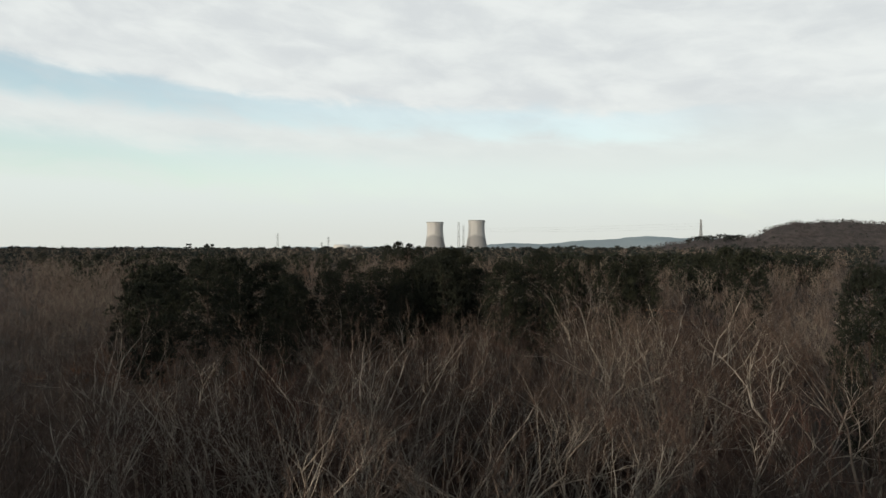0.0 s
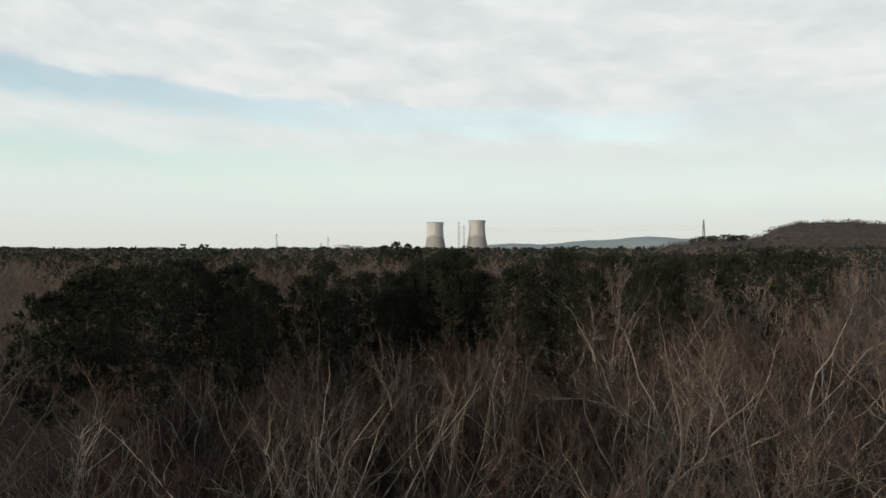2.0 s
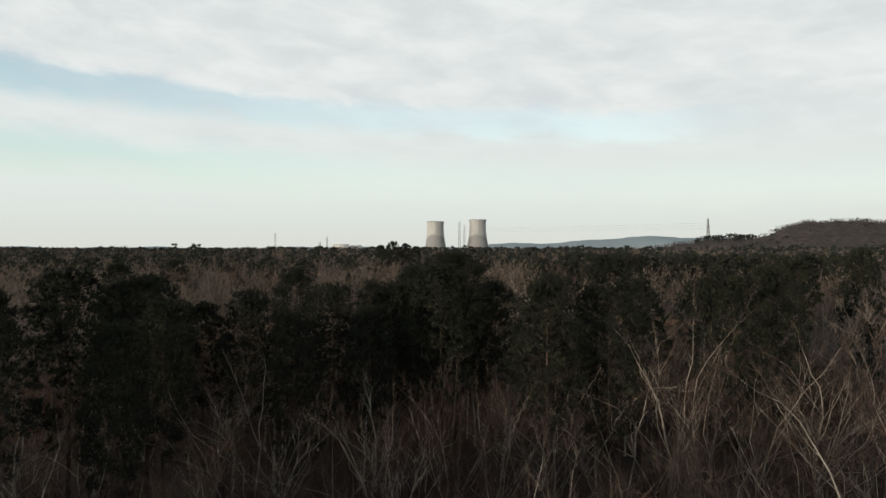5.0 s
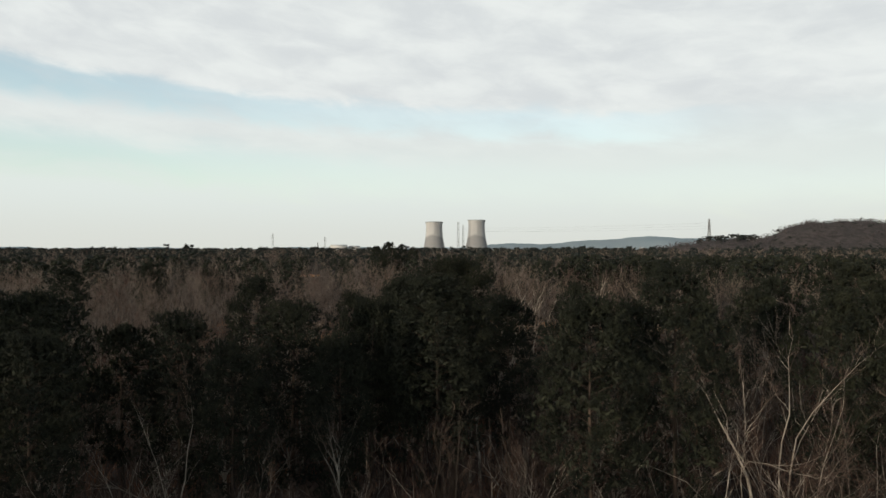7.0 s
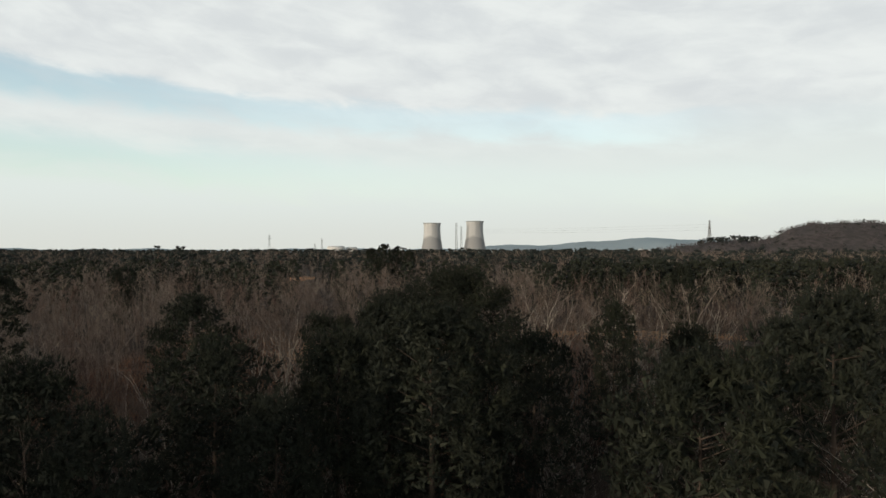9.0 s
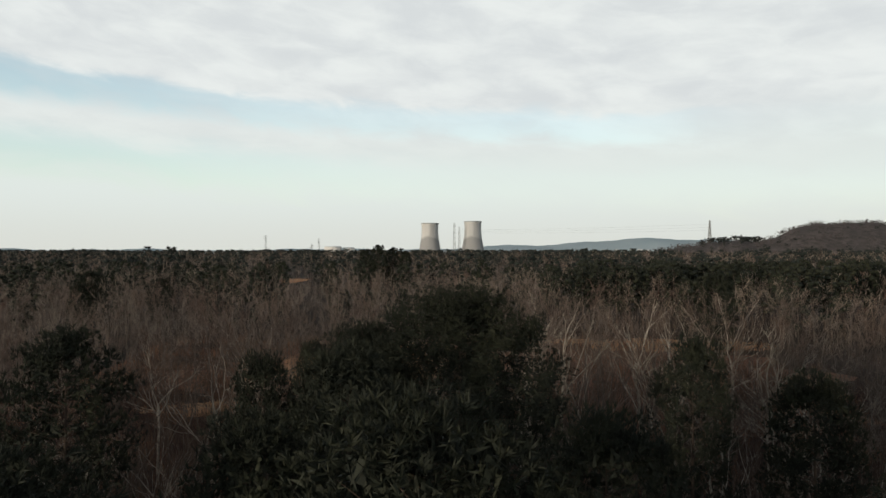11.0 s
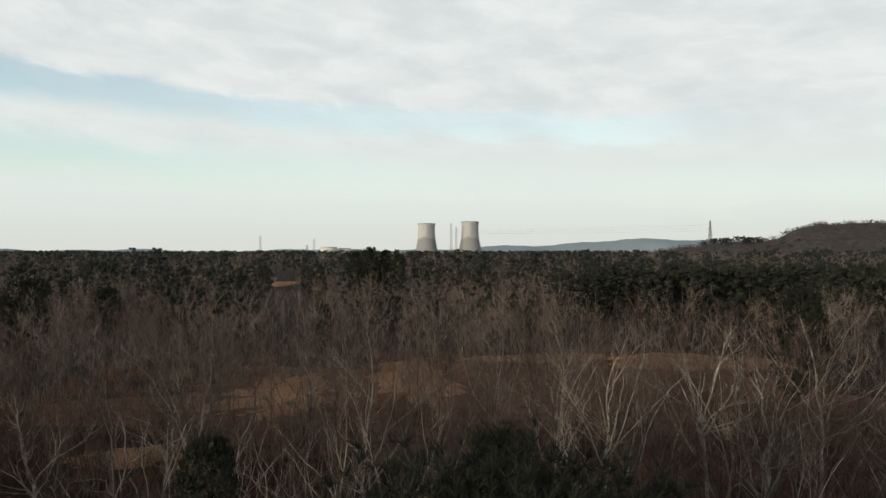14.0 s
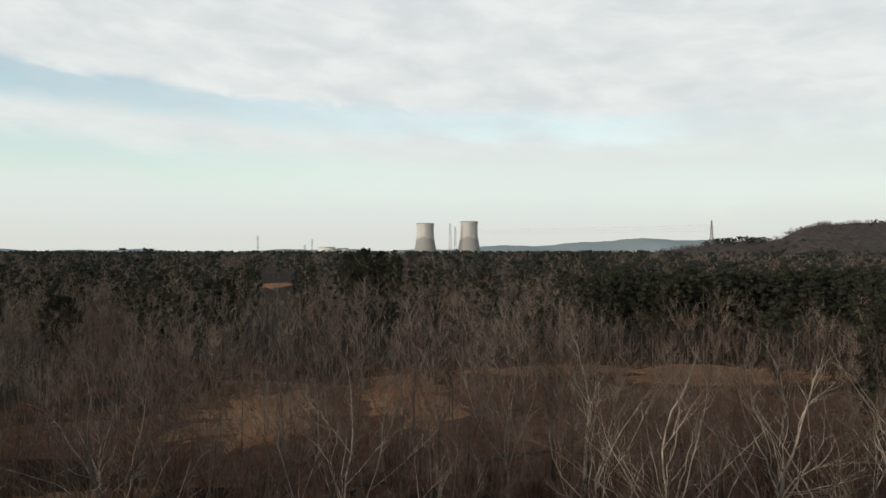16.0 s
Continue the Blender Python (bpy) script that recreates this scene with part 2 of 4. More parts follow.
# ---------------------------------------------------------------- trees as shapes
def bare_tree_shape(seed, height, leaders, branches, twigs, sides, twig_r, spread=1.0, fork=(0.25, 0.5), stout=1.0, bare_to=0.48, sprigs=3, curl=0.10):
    """A leafless tree as three heaps: trunk with upswept leaders, boughs with sprigs, and fine twigs."""
    rng = np.random.default_rng(seed)
    trunk, boughs, twig = Soup(), Soup(), Soup()
    h_fork = height * rng.uniform(*fork)
    r0 = height * 0.0074 * stout * rng.uniform(0.85, 1.2)
    lean = rng.normal(0, 0.03, 2)
    pts, steps = [], 4 if sides > 3 else 1
    for i in range(steps + 1):
        z = h_fork * i / steps
        pts.append((lean[0] * z + rng.normal(0, 0.08) * (i > 0), lean[1] * z + rng.normal(0, 0.08) * (i > 0), z))
    trunk.tube(pts, [r0 * (1.25 if i == 0 else 1 - 0.2 * i / steps) for i in range(steps + 1)], max(sides, 3))
    top = np.array(pts[-1])
    stems, turn0 = [], rng.uniform(0, 6.28)
    n = 10 if sides > 4 else 6 if sides > 3 else 3
    for k in range(leaders):
        a = turn0 + k * 6.283 / leaders + rng.normal(0, 0.35)
        out = rng.uniform(0.25, 0.85) * spread if k else rng.uniform(0.0, 0.2)
        length = (height - h_fork) * (rng.uniform(0.78, 1.0) if k else 1.0)
        start = top - np.array((0, 0, h_fork * 0.3 * (k > 1) * rng.uniform(0, 1)))
        d = unit(np.array((math.cos(a) * out, math.sin(a) * out, 1.0)))
        p, line = start.copy(), [start.copy()]
        for i in range(n):
            d = unit(d + rng.normal(0, curl, 3) + np.array((0, 0, 0.06)))
            p = p + d * length / n
            line.append(p.copy())
        line = np.array(line)
        if line[-1, 2] > height:
            line[:, 2] = start[2] + (line[:, 2] - start[2]) * (height - start[2]) / (line[-1, 2] - start[2])
        rl = r0 * (0.42 if k else 0.58)
        trunk.tube(line, [rl * (1 - 0.95 * i / n) ** 1.2 for i in range(n)] + [0], max(3, sides - 1))
        stems.append(line)
        for _ in range(2 if sides > 4 else 1 if sides > 3 else 0):
            i0 = int(rng.integers(1, n // 2 + 1))
            d = unit(line[i0 + 1] - line[i0] + rng.normal(0, 0.35, 3) * np.linalg.norm(line[i0 + 1] - line[i0]) * np.array((1.3, 1.3, 0.4)))
            p, side = line[i0].copy(), [line[i0].copy()]
            for i in range(n - i0):
                d = unit(d + rng.normal(0, curl, 3) + np.array((0, 0, 0.06)))
                p = p + d * length / n * 0.92
                side.append(p.copy())
            side = np.array(side)
            side[:, 2] = np.minimum(side[:, 2], height * 0.98)
            m = len(side) - 1
            rs = rl * (1 - 0.95 * i0 / n) ** 1.2 * 0.75
            trunk.tube(side, [rs * (1 - 0.92 * i / m) for i in range(m)] + [0], 3)
            stems.append(side)
    tips = []
    for j in range(branches):
        line = stems[rng.integers(len(stems))]
        low = max(0.05, (bare_to * height - h_fork) / (height - h_fork))
        s = low + (0.97 - low) * rng.uniform(0, 1) ** 0.85
        q = s * (len(line) - 1)
        i = int(q)
        p = line[i] + (line[min(i + 1, len(line) - 1)] - line[i]) * (q - i)
        stem = unit(line[min(i + 1, len(line) - 1)] - line[i])
        a = rng.uniform(0, 6.283)
        d = unit(stem * rng.uniform(0.7, 1.1) + np.array((math.cos(a), math.sin(a), 0.15)) * rng.uniform(0.4, 0.75))
        length = height * rng.uniform(0.09, 0.20) * (1.2 - 0.75 * s)
        mid = p + d * length * 0.5 + rng.normal(0, 0.08 * length, 3)
        end = mid + unit(d + np.array((0, 0, 0.35)) + rng.normal(0, 0.16, 3)) * length * 0.55
        end[2] = min(end[2], height)
        rb = r0 * rng.uniform(0.08, 0.16) * (1.2 - 0.85 * s)
        if sides > 4:
            bend = (p + mid) / 2 + rng.normal(0, 0.04 * length, 3)
            boughs.tube([p, bend, mid, end], [rb, rb * 0.8, rb * 0.55, 0], 3)
        elif sides > 3:
            boughs.tube([p, mid, end], [rb, rb * 0.6, 0], 3)
        else:
            boughs.spikes([p], [end], rb)
        tips.append((p, mid, end))
    for line in stems:
        tips.append((line[max(-3, -len(line))], line[-2], line[-1]))
    seg = np.array(tips)

    def along(count, lo):
        pick = rng.integers(len(seg), size=count)
        u = rng.uniform(lo, 1.0, count)[:, None]
        a, b, c = seg[pick, 0], seg[pick, 1], seg[pick, 2]
        d = c - a
        size = np.linalg.norm(d, axis=1)[:, None]
        return np.where(u < 0.5, a + (b - a) * u * 2, b + (c - b) * (u - 0.5) * 2), d / size, size

    m = branches * sprigs
    base, d, size = along(m, 0.2)
    d = d + rng.normal(0, 0.27, (m, 3)) + np.array((0, 0, 0.12))
    d /= np.linalg.norm(d, axis=1)[:, None]
    tip = base + d * size * rng.uniform(0.25, 0.55, (m, 1))
    tip[:, 2] = np.minimum(tip[:, 2], height * 1.02)
    if sides > 4:
        twig.spikes(base, tip, twig_r * 1.5)
    else:
        twig.blades(base, tip, twig_r * 3.4, rng)
    seg = np.concatenate([seg, np.stack([base, (base + tip) / 2, tip], 1)])
    base, d, size = along(twigs, 0.15)
    d = d + rng.normal(0, 0.45, (twigs, 3)) + np.array((0, 0, 0.05))
    d /= np.linalg.norm(d, axis=1)[:, None]
    tip = base + d * rng.uniform(0.35, 1.25, twigs)[:, None] * height / 23
    tip[:, 2] = np.minimum(tip[:, 2], height * 1.03)
    twig.blades(base, tip, twig_r * 2.2, rng)
    return trunk.arrays(), boughs.arrays(), twig.arrays()


ICO = [(0, 0, 1)] + [(0.894 * math.cos(k * 1.2566), 0.894 * math.sin(k * 1.2566), 0.447) for k in range(5)] \
    + [(0.894 * math.cos(k * 1.2566 + 0.6283), 0.894 * math.sin(k * 1.2566 + 0.6283), -0.447) for k in range(5)] + [(0, 0, -1)]
ICO_F = [f for k in range(5) for f in ((0, 1 + k, 1 + (k + 1) % 5), (1 + k, 6 + k, 1 + (k + 1) % 5), (1 + (k + 1) % 5, 6 + k, 6 + (k + 1) % 5), (11, 6 + (k + 1) % 5, 6 + k))]


def far_pine_shape(seed, height, radius, clumps, blades, blade, base_at=0.4, inner=0.75):
    """A pine seen from far off: trunk, rounded uneven clumps and ragged sprays round them."""
    rng = np.random.default_rng(seed)
    trunk, crown = Soup(), Soup()
    r0 = height * 0.008
    trunk.tube([(0, 0, 0), (0, 0, height * 0.9)], [r0, r0 * 0.3], 3)
    ico = np.array(ICO)
    for k in range(clumps):
        s = ((k + rng.uniform(0, 1)) / clumps) ** 0.8
        z = height * (base_at + (1 - base_at) * s)
        dome = (1 - abs((s - 0.4) / 0.6) ** 3) ** 0.6 if s > 0.4 else 0.5 + s
        a = k * 2.399 + rng.normal(0, 0.5)
        rr = radius * dome * rng.uniform(0.2, 0.95) ** 0.5
        size = radius * rng.uniform(0.24, 0.42) * (3.2 / math.sqrt(clumps) + 0.45)
        flat = np.array((1, 1, 0.7))
        c = np.array((math.cos(a) * rr, math.sin(a) * rr, min(z, height - size * 0.7)))
        crown.add(ico * rng.uniform(0.55, 1.2, (12, 1)) * size * flat * inner + c, ICO_F)
        d = rng.normal(size=(blades, 3)) + np.array((0, 0, 0.3))
        d /= np.linalg.norm(d, axis=1)[:, None]
        base = c + d * size * flat * 0.55
        d = d + rng.normal(0, 0.55, d.shape) + np.array((0, 0, 0.25))
        d /= np.linalg.norm(d, axis=1)[:, None]
        crown.blades(base, base + d * blade * rng.uniform(0.6, 1.2, (blades, 1)), blade * 0.5, rng)
    return trunk.arrays(), crown.arrays()


def pine_shape(seed, height, radius, clumps, tufts, blades, blade, width, base_at=0.42, sides=6, inner=40):
    """Straight trunk with boughs that each end in a rounded cushion of upturned needle tufts."""
    rng = np.random.default_rng(seed)
    trunk, crown = Soup(), Soup()
    r0 = height * 0.009
    bend = rng.normal(0, 0.010, 2)
    pts = [(bend[0] * z, bend[1] * z, z) for z in np.linspace(0, height * 0.95, 6)]
    trunk.tube(pts, [r0 * 1.2, r0, r0 * 0.85, r0 * 0.7, r0 * 0.45, r0 * 0.1], sides)
    lobe = rng.uniform(0, 6.28, 3)
    middles, outs, sizes = [], [], []
    for k in range(clumps):
        s = ((k + rng.uniform(0, 1)) / clumps) ** 0.72
        z = height * (base_at + (1 - base_at) * s)
        dome = (1 - ((s - 0.35) / 0.65) ** 3.8) ** 0.6 if s > 0.35 else 0.66 + s * 0.97
        a = k * 2.399 + rng.normal(0, 0.3)
        wide = radius * dome * (0.86 + 0.10 * math.sin(2 * a + lobe[0]) + 0.10 * math.sin(5 * a + lobe[1] + 6 * s))
        size = min(radius, 4.8) * rng.uniform(0.17, 0.30)
        rr = max(0.0, wide - size * 0.5) * rng.uniform(0.4, 1.0) ** 0.4
        c = np.array((math.cos(a) * rr + bend[0] * z, math.sin(a) * rr + bend[1] * z, min(z + rng.normal(0, 0.3), height - size * 0.6)))
        middles.append(c)
        sizes.append(size)
        outs.append((math.cos(a) * 0.5, math.sin(a) * 0.5, 0.55))
        m = inner
        core = c + rng.normal(0, 0.34, (m, 3)) * size * np.array((1, 1, 0.5)) - np.array((0, 0, size * 0.3))
        back = np.where(np.arange(m) % 3 == 0, 0.55, 1.0)[:, None]
        core = core * np.concatenate([back, back, np.ones((m, 1))], 1)
        d = rng.normal(size=(m, 3))
        d /= np.linalg.norm(d, axis=1)[:, None]
        crown.blades(core - d * 0.2, core + d * 0.3, 0.07 if sides > 5 else 0.16, rng)
        if rr > 0.6:
            zb = max(z - 0.4 * rr, height * 0.3)
            p = np.array((bend[0] * zb, bend[1] * zb, zb))
            trunk.spikes([p], [p + (c - p) * 0.95], r0 * 0.14)
    n = clumps * tufts
    size = np.repeat(np.array(sizes), tufts)[:, None]
    off = rng.normal(size=(n, 3)) + np.repeat(np.array(outs), tufts, 0) * 1.3
    off /= np.linalg.norm(off, axis=1)[:, None]
    at = np.repeat(np.array(middles), tufts, 0) + off * size * rng.uniform(0.35, 1.15, (n, 1)) * np.array((1.0, 1.0, 0.72))
    shoot = off * 0.55 + np.array((0, 0, 0.75)) + rng.normal(0, 0.22, (n, 3))
    base = np.repeat(at, blades, 0)
    d = np.repeat(shoot, blades, 0) * 0.75 + rng.normal(0, 0.52, (n * blades, 3))
    d /= np.linalg.norm(d, axis=1)[:, None]
    L = blade * rng.uniform(0.65, 1.25, n * blades)[:, None]
    crown.blades(base - d * L * 0.1, base + d * L, blade * width, rng)
    return trunk.arrays(), crown.arrays()


def scatter(name, shapes, rows, mats, label, category):
    """One joined heap of many trees: rows of shape number, x, y, z, size, turn, width."""
    vs, fs, ms, n = [], [], [], 0
    for k, x, y, z, s, a, w in rows:
        for part_i, (v, f) in enumerate(shapes[k]):
            c, si = math.cos(a) * s * w, math.sin(a) * s * w
            vs.append(np.stack([v[:, 0] * c - v[:, 1] * si + x, v[:, 0] * si + v[:, 1] * c + y, v[:, 2] * s + z], 1).astype(np.float32))
            fs.append(f + n)
            ms.append(np.full(len(f), part_i, np.int32))
            n += len(v)
    ob = new(name, mesh_of(name, np.concatenate(vs), np.concatenate(fs), mats, np.concatenate(ms)))
    ob.data.polygons.foreach_set("use_smooth", np.ones(len(ob.data.polygons), bool))
    return tagged(ob, label, category, kind="stuff")


def thing(name, parts, label, category, group=""):
    """An empty at the base with its parts under it: rows of part name, mesh, label."""
    root = new(name)
    root.empty_display_size = 0.5
    for pname, me, plabel in parts:
        ob = new(pname, me)
        ob.parent = root
        if plabel:
            tagged(ob, plabel)
    return tagged(root, label, category, group)


# ---------------------------------------------------------------- ground
rng = np.random.default_rng(11)


def sheet_mesh(name, xs, ys, height_of, mat):
    gx, gy = np.meshgrid(xs, ys)
    gz = height_of(gx, gy)
    v = np.stack([gx, gy, gz], -1).reshape(-1, 3)
    nx = len(xs)
    i, j = np.meshgrid(np.arange(nx - 1), np.arange(len(ys) - 1))
    p = (j * nx + i).ravel()
    f = np.concatenate([np.stack([p, p + 1, p + nx + 1], 1), np.stack([p, p + nx + 1, p + nx], 1)])
    return mesh_of(name, v, f, [mat])


def ground_z(x, y):
    return 0.35 * np.sin(x * 0.07 + 1.3) * np.cos(y * 0.05) + 0.2 * np.sin(x * 0.19 + y * 0.13)


def rise(y):
    """The land lifts gently towards the far woods."""
    k = np.clip((y - 380) / 350, 0, 1)
    return 6.5 * k * k * (3 - 2 * k) + 0.0045 * np.maximum(y - 900, 0)


def fade(x, y):
    return np.clip((900 - np.abs(y - 100)) / 500, 0, 1) * np.clip((700 - np.abs(x)) / 400, 0, 1)


axis = np.concatenate([[-4800, -2500, -1400, -900, -600], np.arange(-400, 401, 8), [600, 900, 1400, 2500, 4800]])
ays = np.concatenate([[-4800, -2000, -800, -300, -100], np.arange(-40, 420, 8), [450, 500, 550, 600, 650, 700, 740, 900, 1300, 2000, 3000, 4800]])
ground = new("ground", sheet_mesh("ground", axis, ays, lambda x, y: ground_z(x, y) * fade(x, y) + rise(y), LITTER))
tagged(ground, "brown leaf litter and dead grass on the forest floor", "ground", kind="structure")


def meadow(cx, cy, rx, ry, turn, seed, mat=GRASS, lift=0.55, label="open patch of dry tan winter grass between bare trees"):
    """A patch of open dead grass with an uneven rim, domed a little over the litter."""
    r = np.random.default_rng(seed)
    n, rings = 72, 8
    ang = np.arange(n) * 2 * math.pi / n
    rim = 1 + 0.16 * np.sin(ang * 2 + r.uniform(0, 6)) + 0.12 * np.sin(ang * 3 + r.uniform(0, 6)) + 0.10 * np.sin(ang * 7 + r.uniform(0, 6)) + r.uniform(-0.2, 0.16, n)
    v, f = [], []
    for k in range(rings + 1):
        s = k / rings
        lx, ly = np.cos(ang) * rim * rx * s, np.sin(ang) * rim * ry * s
        x = cx + lx * math.cos(turn) - ly * math.sin(turn)
        y = cy + lx * math.sin(turn) + ly * math.cos(turn)
        z = ground_z(x, y) * fade(x, y) + rise(y) + 0.10 * (1 - s) + (lift if k < rings else -0.1)
        v.append(np.stack([x, y, z], 1))
    for k in range(rings):
        for i in range(n):
            p, q = k * n + i, k * n + (i + 1) % n
            f += [(p, p + n, q + n), (p, q + n, q)]
    ob = new("meadow", mesh_of("meadow", np.concatenate(v), f, [mat]))
    return tagged(ob, label, "meadow", kind="structure")


MEADOWS = [(-5, 264, 12, 26, 0.1), (-33, 247, 14, 20, 0.2), (72, 286, 28, 12, 0.1), (-44, 206, 10, 4, 0.3), (30, 293, 20, 7, 0.0), (-14, 178, 6, 3.5, 0.4), (-125, 634, 11, 24, 0.2)]
for i, m_ in enumerate(MEADOWS):
    meadow(*m_, 40 + i)


meadow(18, 243, 72, 54, 0.05, 61, RUSSET, 0.38, "low russet broom grass on open ground")
blades = Soup()   # standing dead grass on and around the patches
r = np.random.default_rng(77)
for a_, b_, c_, d_, t_ in MEADOWS:
    n = int(c_ * d_ * 9)
    ang, rad = r.uniform(0, 6.28, n), np.sqrt(r.uniform(0, 1.5, n))
    x, y = a_ + np.cos(ang) * rad * c_ , b_ + np.sin(ang) * rad * d_
    base = np.stack([x, y, ground_z(x, y) * fade(x, y) + rise(y)], 1)
    tip = base + np.stack([r.normal(0, 0.25, n), r.normal(0, 0.25, n), r.uniform(0.5, 1.1, n)], 1)
    blades.blades(base, tip, 0.11, r)
tagged(new("dead_grass", mesh_of("dead_grass", *blades.arrays(), [GRASS])), "standing clumps of dry tan winter grass", "grass", kind="stuff")


def open_ground(x, y):
    return any(((x - a) / (c * 1.0)) ** 2 + ((y - b) / (d * 1.0)) ** 2 < 1 for a, b, c, d, _ in MEADOWS)


# ---------------------------------------------------------------- pines that stand out singly
# x, y, height of the top, crown radius, detail
PINES = [
    (1.7, 119.8, 27.3, 6.6, 0), (-3.4, 119.6, 25.4, 4.0, 0), (0.3, 101.8, 26.1, 4.4, 1), (9, 92.4, 25.5, 4.1, 1), (14.7, 94.8, 27.2, 3.9, 1),
    (-10.8, 103.9, 24.5, 4.3, 1), (-5.3, 107.5, 24.2, 3.6, 1), (6, 108, 24, 3.4, 1), (3.8, 141.5, 22, 3, 1), (-10.2, 142, 21.8, 2.4, 1),
    (-18.3, 120, 25.6, 3.8, 1), (-9, 122.5, 23.6, 2.3, 1), (14, 121.5, 24.7, 2.8, 1), (19.8, 120, 23, 3.4, 1), (-18, 101, 24, 3.6, 1),
    (-26.7, 97.9, 25.4, 4.6, 1), (-28.6, 77, 25.8, 4.6, 1), (-31, 93, 26.1, 4, 2), (-22, 90.5, 23.6, 3.6, 1), (-24.5, 106, 22.2, 3.4, 2),
    (26.9, 98, 25.5, 4, 1), (31.2, 99.8, 26.4, 3.6, 1), (23, 112, 24.4, 3.6, 2), (51.6, 107.5, 27.6, 3.6, 2), (55, 123, 27.9, 3.2, 2),
    (31.5, 46.5, 26, 3.2, 1), (-38, 84, 24.6, 4.2, 2), (-44, 99, 25, 4.4, 2), (-36, 112, 24.2, 4, 2), (-52, 110, 25.2, 4.2, 2),
    (-22, 83, 22.8, 3.2, 1), (-33, 70, 23.2, 3.4, 2), (-13, 97, 22.4, 3.2, 1), (-3, 112.5, 25.2, 3.8, 1), (-6.5, 99, 22.6, 3.2, 1),
    (-70, 249, 22.5, 4.2, 2), (-88.7, 250, 24, 5, 2), (-60, 312, 23.5, 4, 2), (45, 189, 25.6, 3.8, 2), (62, 150, 26, 4.4, 2),
    (70, 168, 26.5, 4.2, 2), (-60, 138, 24.4, 4.2, 2), (36, 128, 24, 3.8, 2), (43, 137, 24.8, 4, 2), (-64, 165, 25, 4.2, 2),
    (-97, 268, 24, 4.6, 2), (-80, 232, 22, 3.8, 2),
    (-27, 380, 32.8, 4.6, 2), (-20.5, 384, 31.5, 4.2, 2), (-34, 388, 31, 4.4, 2), (-14.5, 379, 30, 3.8, 2),
]
pine_kinds = {}
LODS = [(190, 50, 17, 0.22, 0.10), (84, 24, 9, 0.33, 0.18), (60, 14, 6, 0.56, 0.36)]
for lod, (clumps, tufts, blades, blade, width) in enumerate(LODS):
    for v_ in range(4):
        t_, c_ = pine_shape(300 + 10 * lod + v_, 25.0, 6.0 if lod == 0 else 4.2, clumps, tufts, blades, blade, width, 0.40 + 0.04 * v_, 5 if lod else 8, (90, 36, 22)[lod])
        pine_kinds[lod, v_] = thing("pine_tree", [("trunk", mesh_of("trunk", *t_, [PINE_BARK]), "scaly brown pine trunk with boughs"),
                                                  ("crown", mesh_of("crown", *c_, [NEEDLE]), "dark green needle crown")],
                                    "tall evergreen pine with a broad dark crown above bare woods", "pine tree", "pines of the wood")
used = set()
for i, (x, y, h, r, lod) in enumerate(PINES):
    key = (lod, i % 4)
    s, w = h / 25.0, r / (6.0 if lod == 0 else 4.2)
    m = Matrix.Translation((x, y, float(ground_z(x, y)) - 0.15)) @ Matrix.Rotation(i * 2.1, 4, "Z")
    if key in used:
        ob = copy_thing(pine_kinds[key], m)
    else:
        ob = pine_kinds[key]
        ob.matrix_basis = m
        used.add(key)
    ob.scale = (w, w, s)
for key, ob in pine_kinds.items():
    if key not in used:
        for o in (*ob.children, ob):
            bpy.data.objects.remove(o)


def near_pine(x, y, pad=1.0):
    return any((x - p[0]) ** 2 + (y - p[1]) ** 2 < (p[3] * 0.62 + pad) ** 2 for p in PINES)


# ---------------------------------------------------------------- bare trees
def bare_height(x, y):
    """How tall the leafless trees stand in each stretch of the wood."""
    if y < 60:
        h = 22.8 + (2.4 if x > 18 else 0.6 if x > 8 else -0.6 if x < -10 else 0)
    elif y < 90:
        h = 17.6 + (6.0 if x > 24 else 3.2 if x > 12 else 0) + (1.5 if x < -20 else 0)
    elif y < 126:
        h = 20.5 + (4.0 if x > 30 else 0)
    elif y < 172:
        h = 19.0 + (2.0 if x > 25 else 0)
    elif y < 236:
        h = 24.6
    else:
        h = 24.0
    return h


near_kinds = []
for v_ in range(9):
    t_, b_, c_ = bare_tree_shape(500 + v_, 23.0, 4 + v_ % 3, 96, 1300, 6, 0.0105, 0.95 + 0.13 * (v_ % 4), ((0.15, 0.3), (0.25, 0.42), (0.38, 0.52))[v_ % 3], 1.12, 0.40, 3, 0.16)
    bark_ = PALE if v_ % 3 != 1 else BARK
    near_kinds.append(thing("bare_tree", [("trunk", mesh_of("trunk", *t_, [bark_]), "forking grey trunk"),
                                          ("crown", mesh_of("crown", np.concatenate([b_[0], c_[0]]), np.concatenate([b_[1], c_[1] + len(b_[0])]), [bark_, TWIG],
                                                            [0] * len(b_[1]) + [1] * len(c_[1])), "leafless boughs and fine brown twigs")],
                            ("pale-barked" if v_ % 3 != 1 else "grey-barked") + " leafless winter tree with forked limbs on the forest floor", "bare tree", "bare trees of the wood"))
mid_shapes = [bare_tree_shape(600 + v_, 23.0, 3 + v_ % 3, 34, 620, 4, 0.014, 0.9 + 0.2 * (v_ % 3), ((0.15, 0.3), (0.3, 0.45))[v_ % 2], 0.62, 0.42, 3, 0.15) for v_ in range(6)]
back_shapes = [bare_tree_shape(700 + v_, 23.0, 3 + v_ % 2, 20, 260, 3, 0.024, 1.0, (0.3, 0.5), 0.55, 0.40, 2, 0.10) for v_ in range(6)]
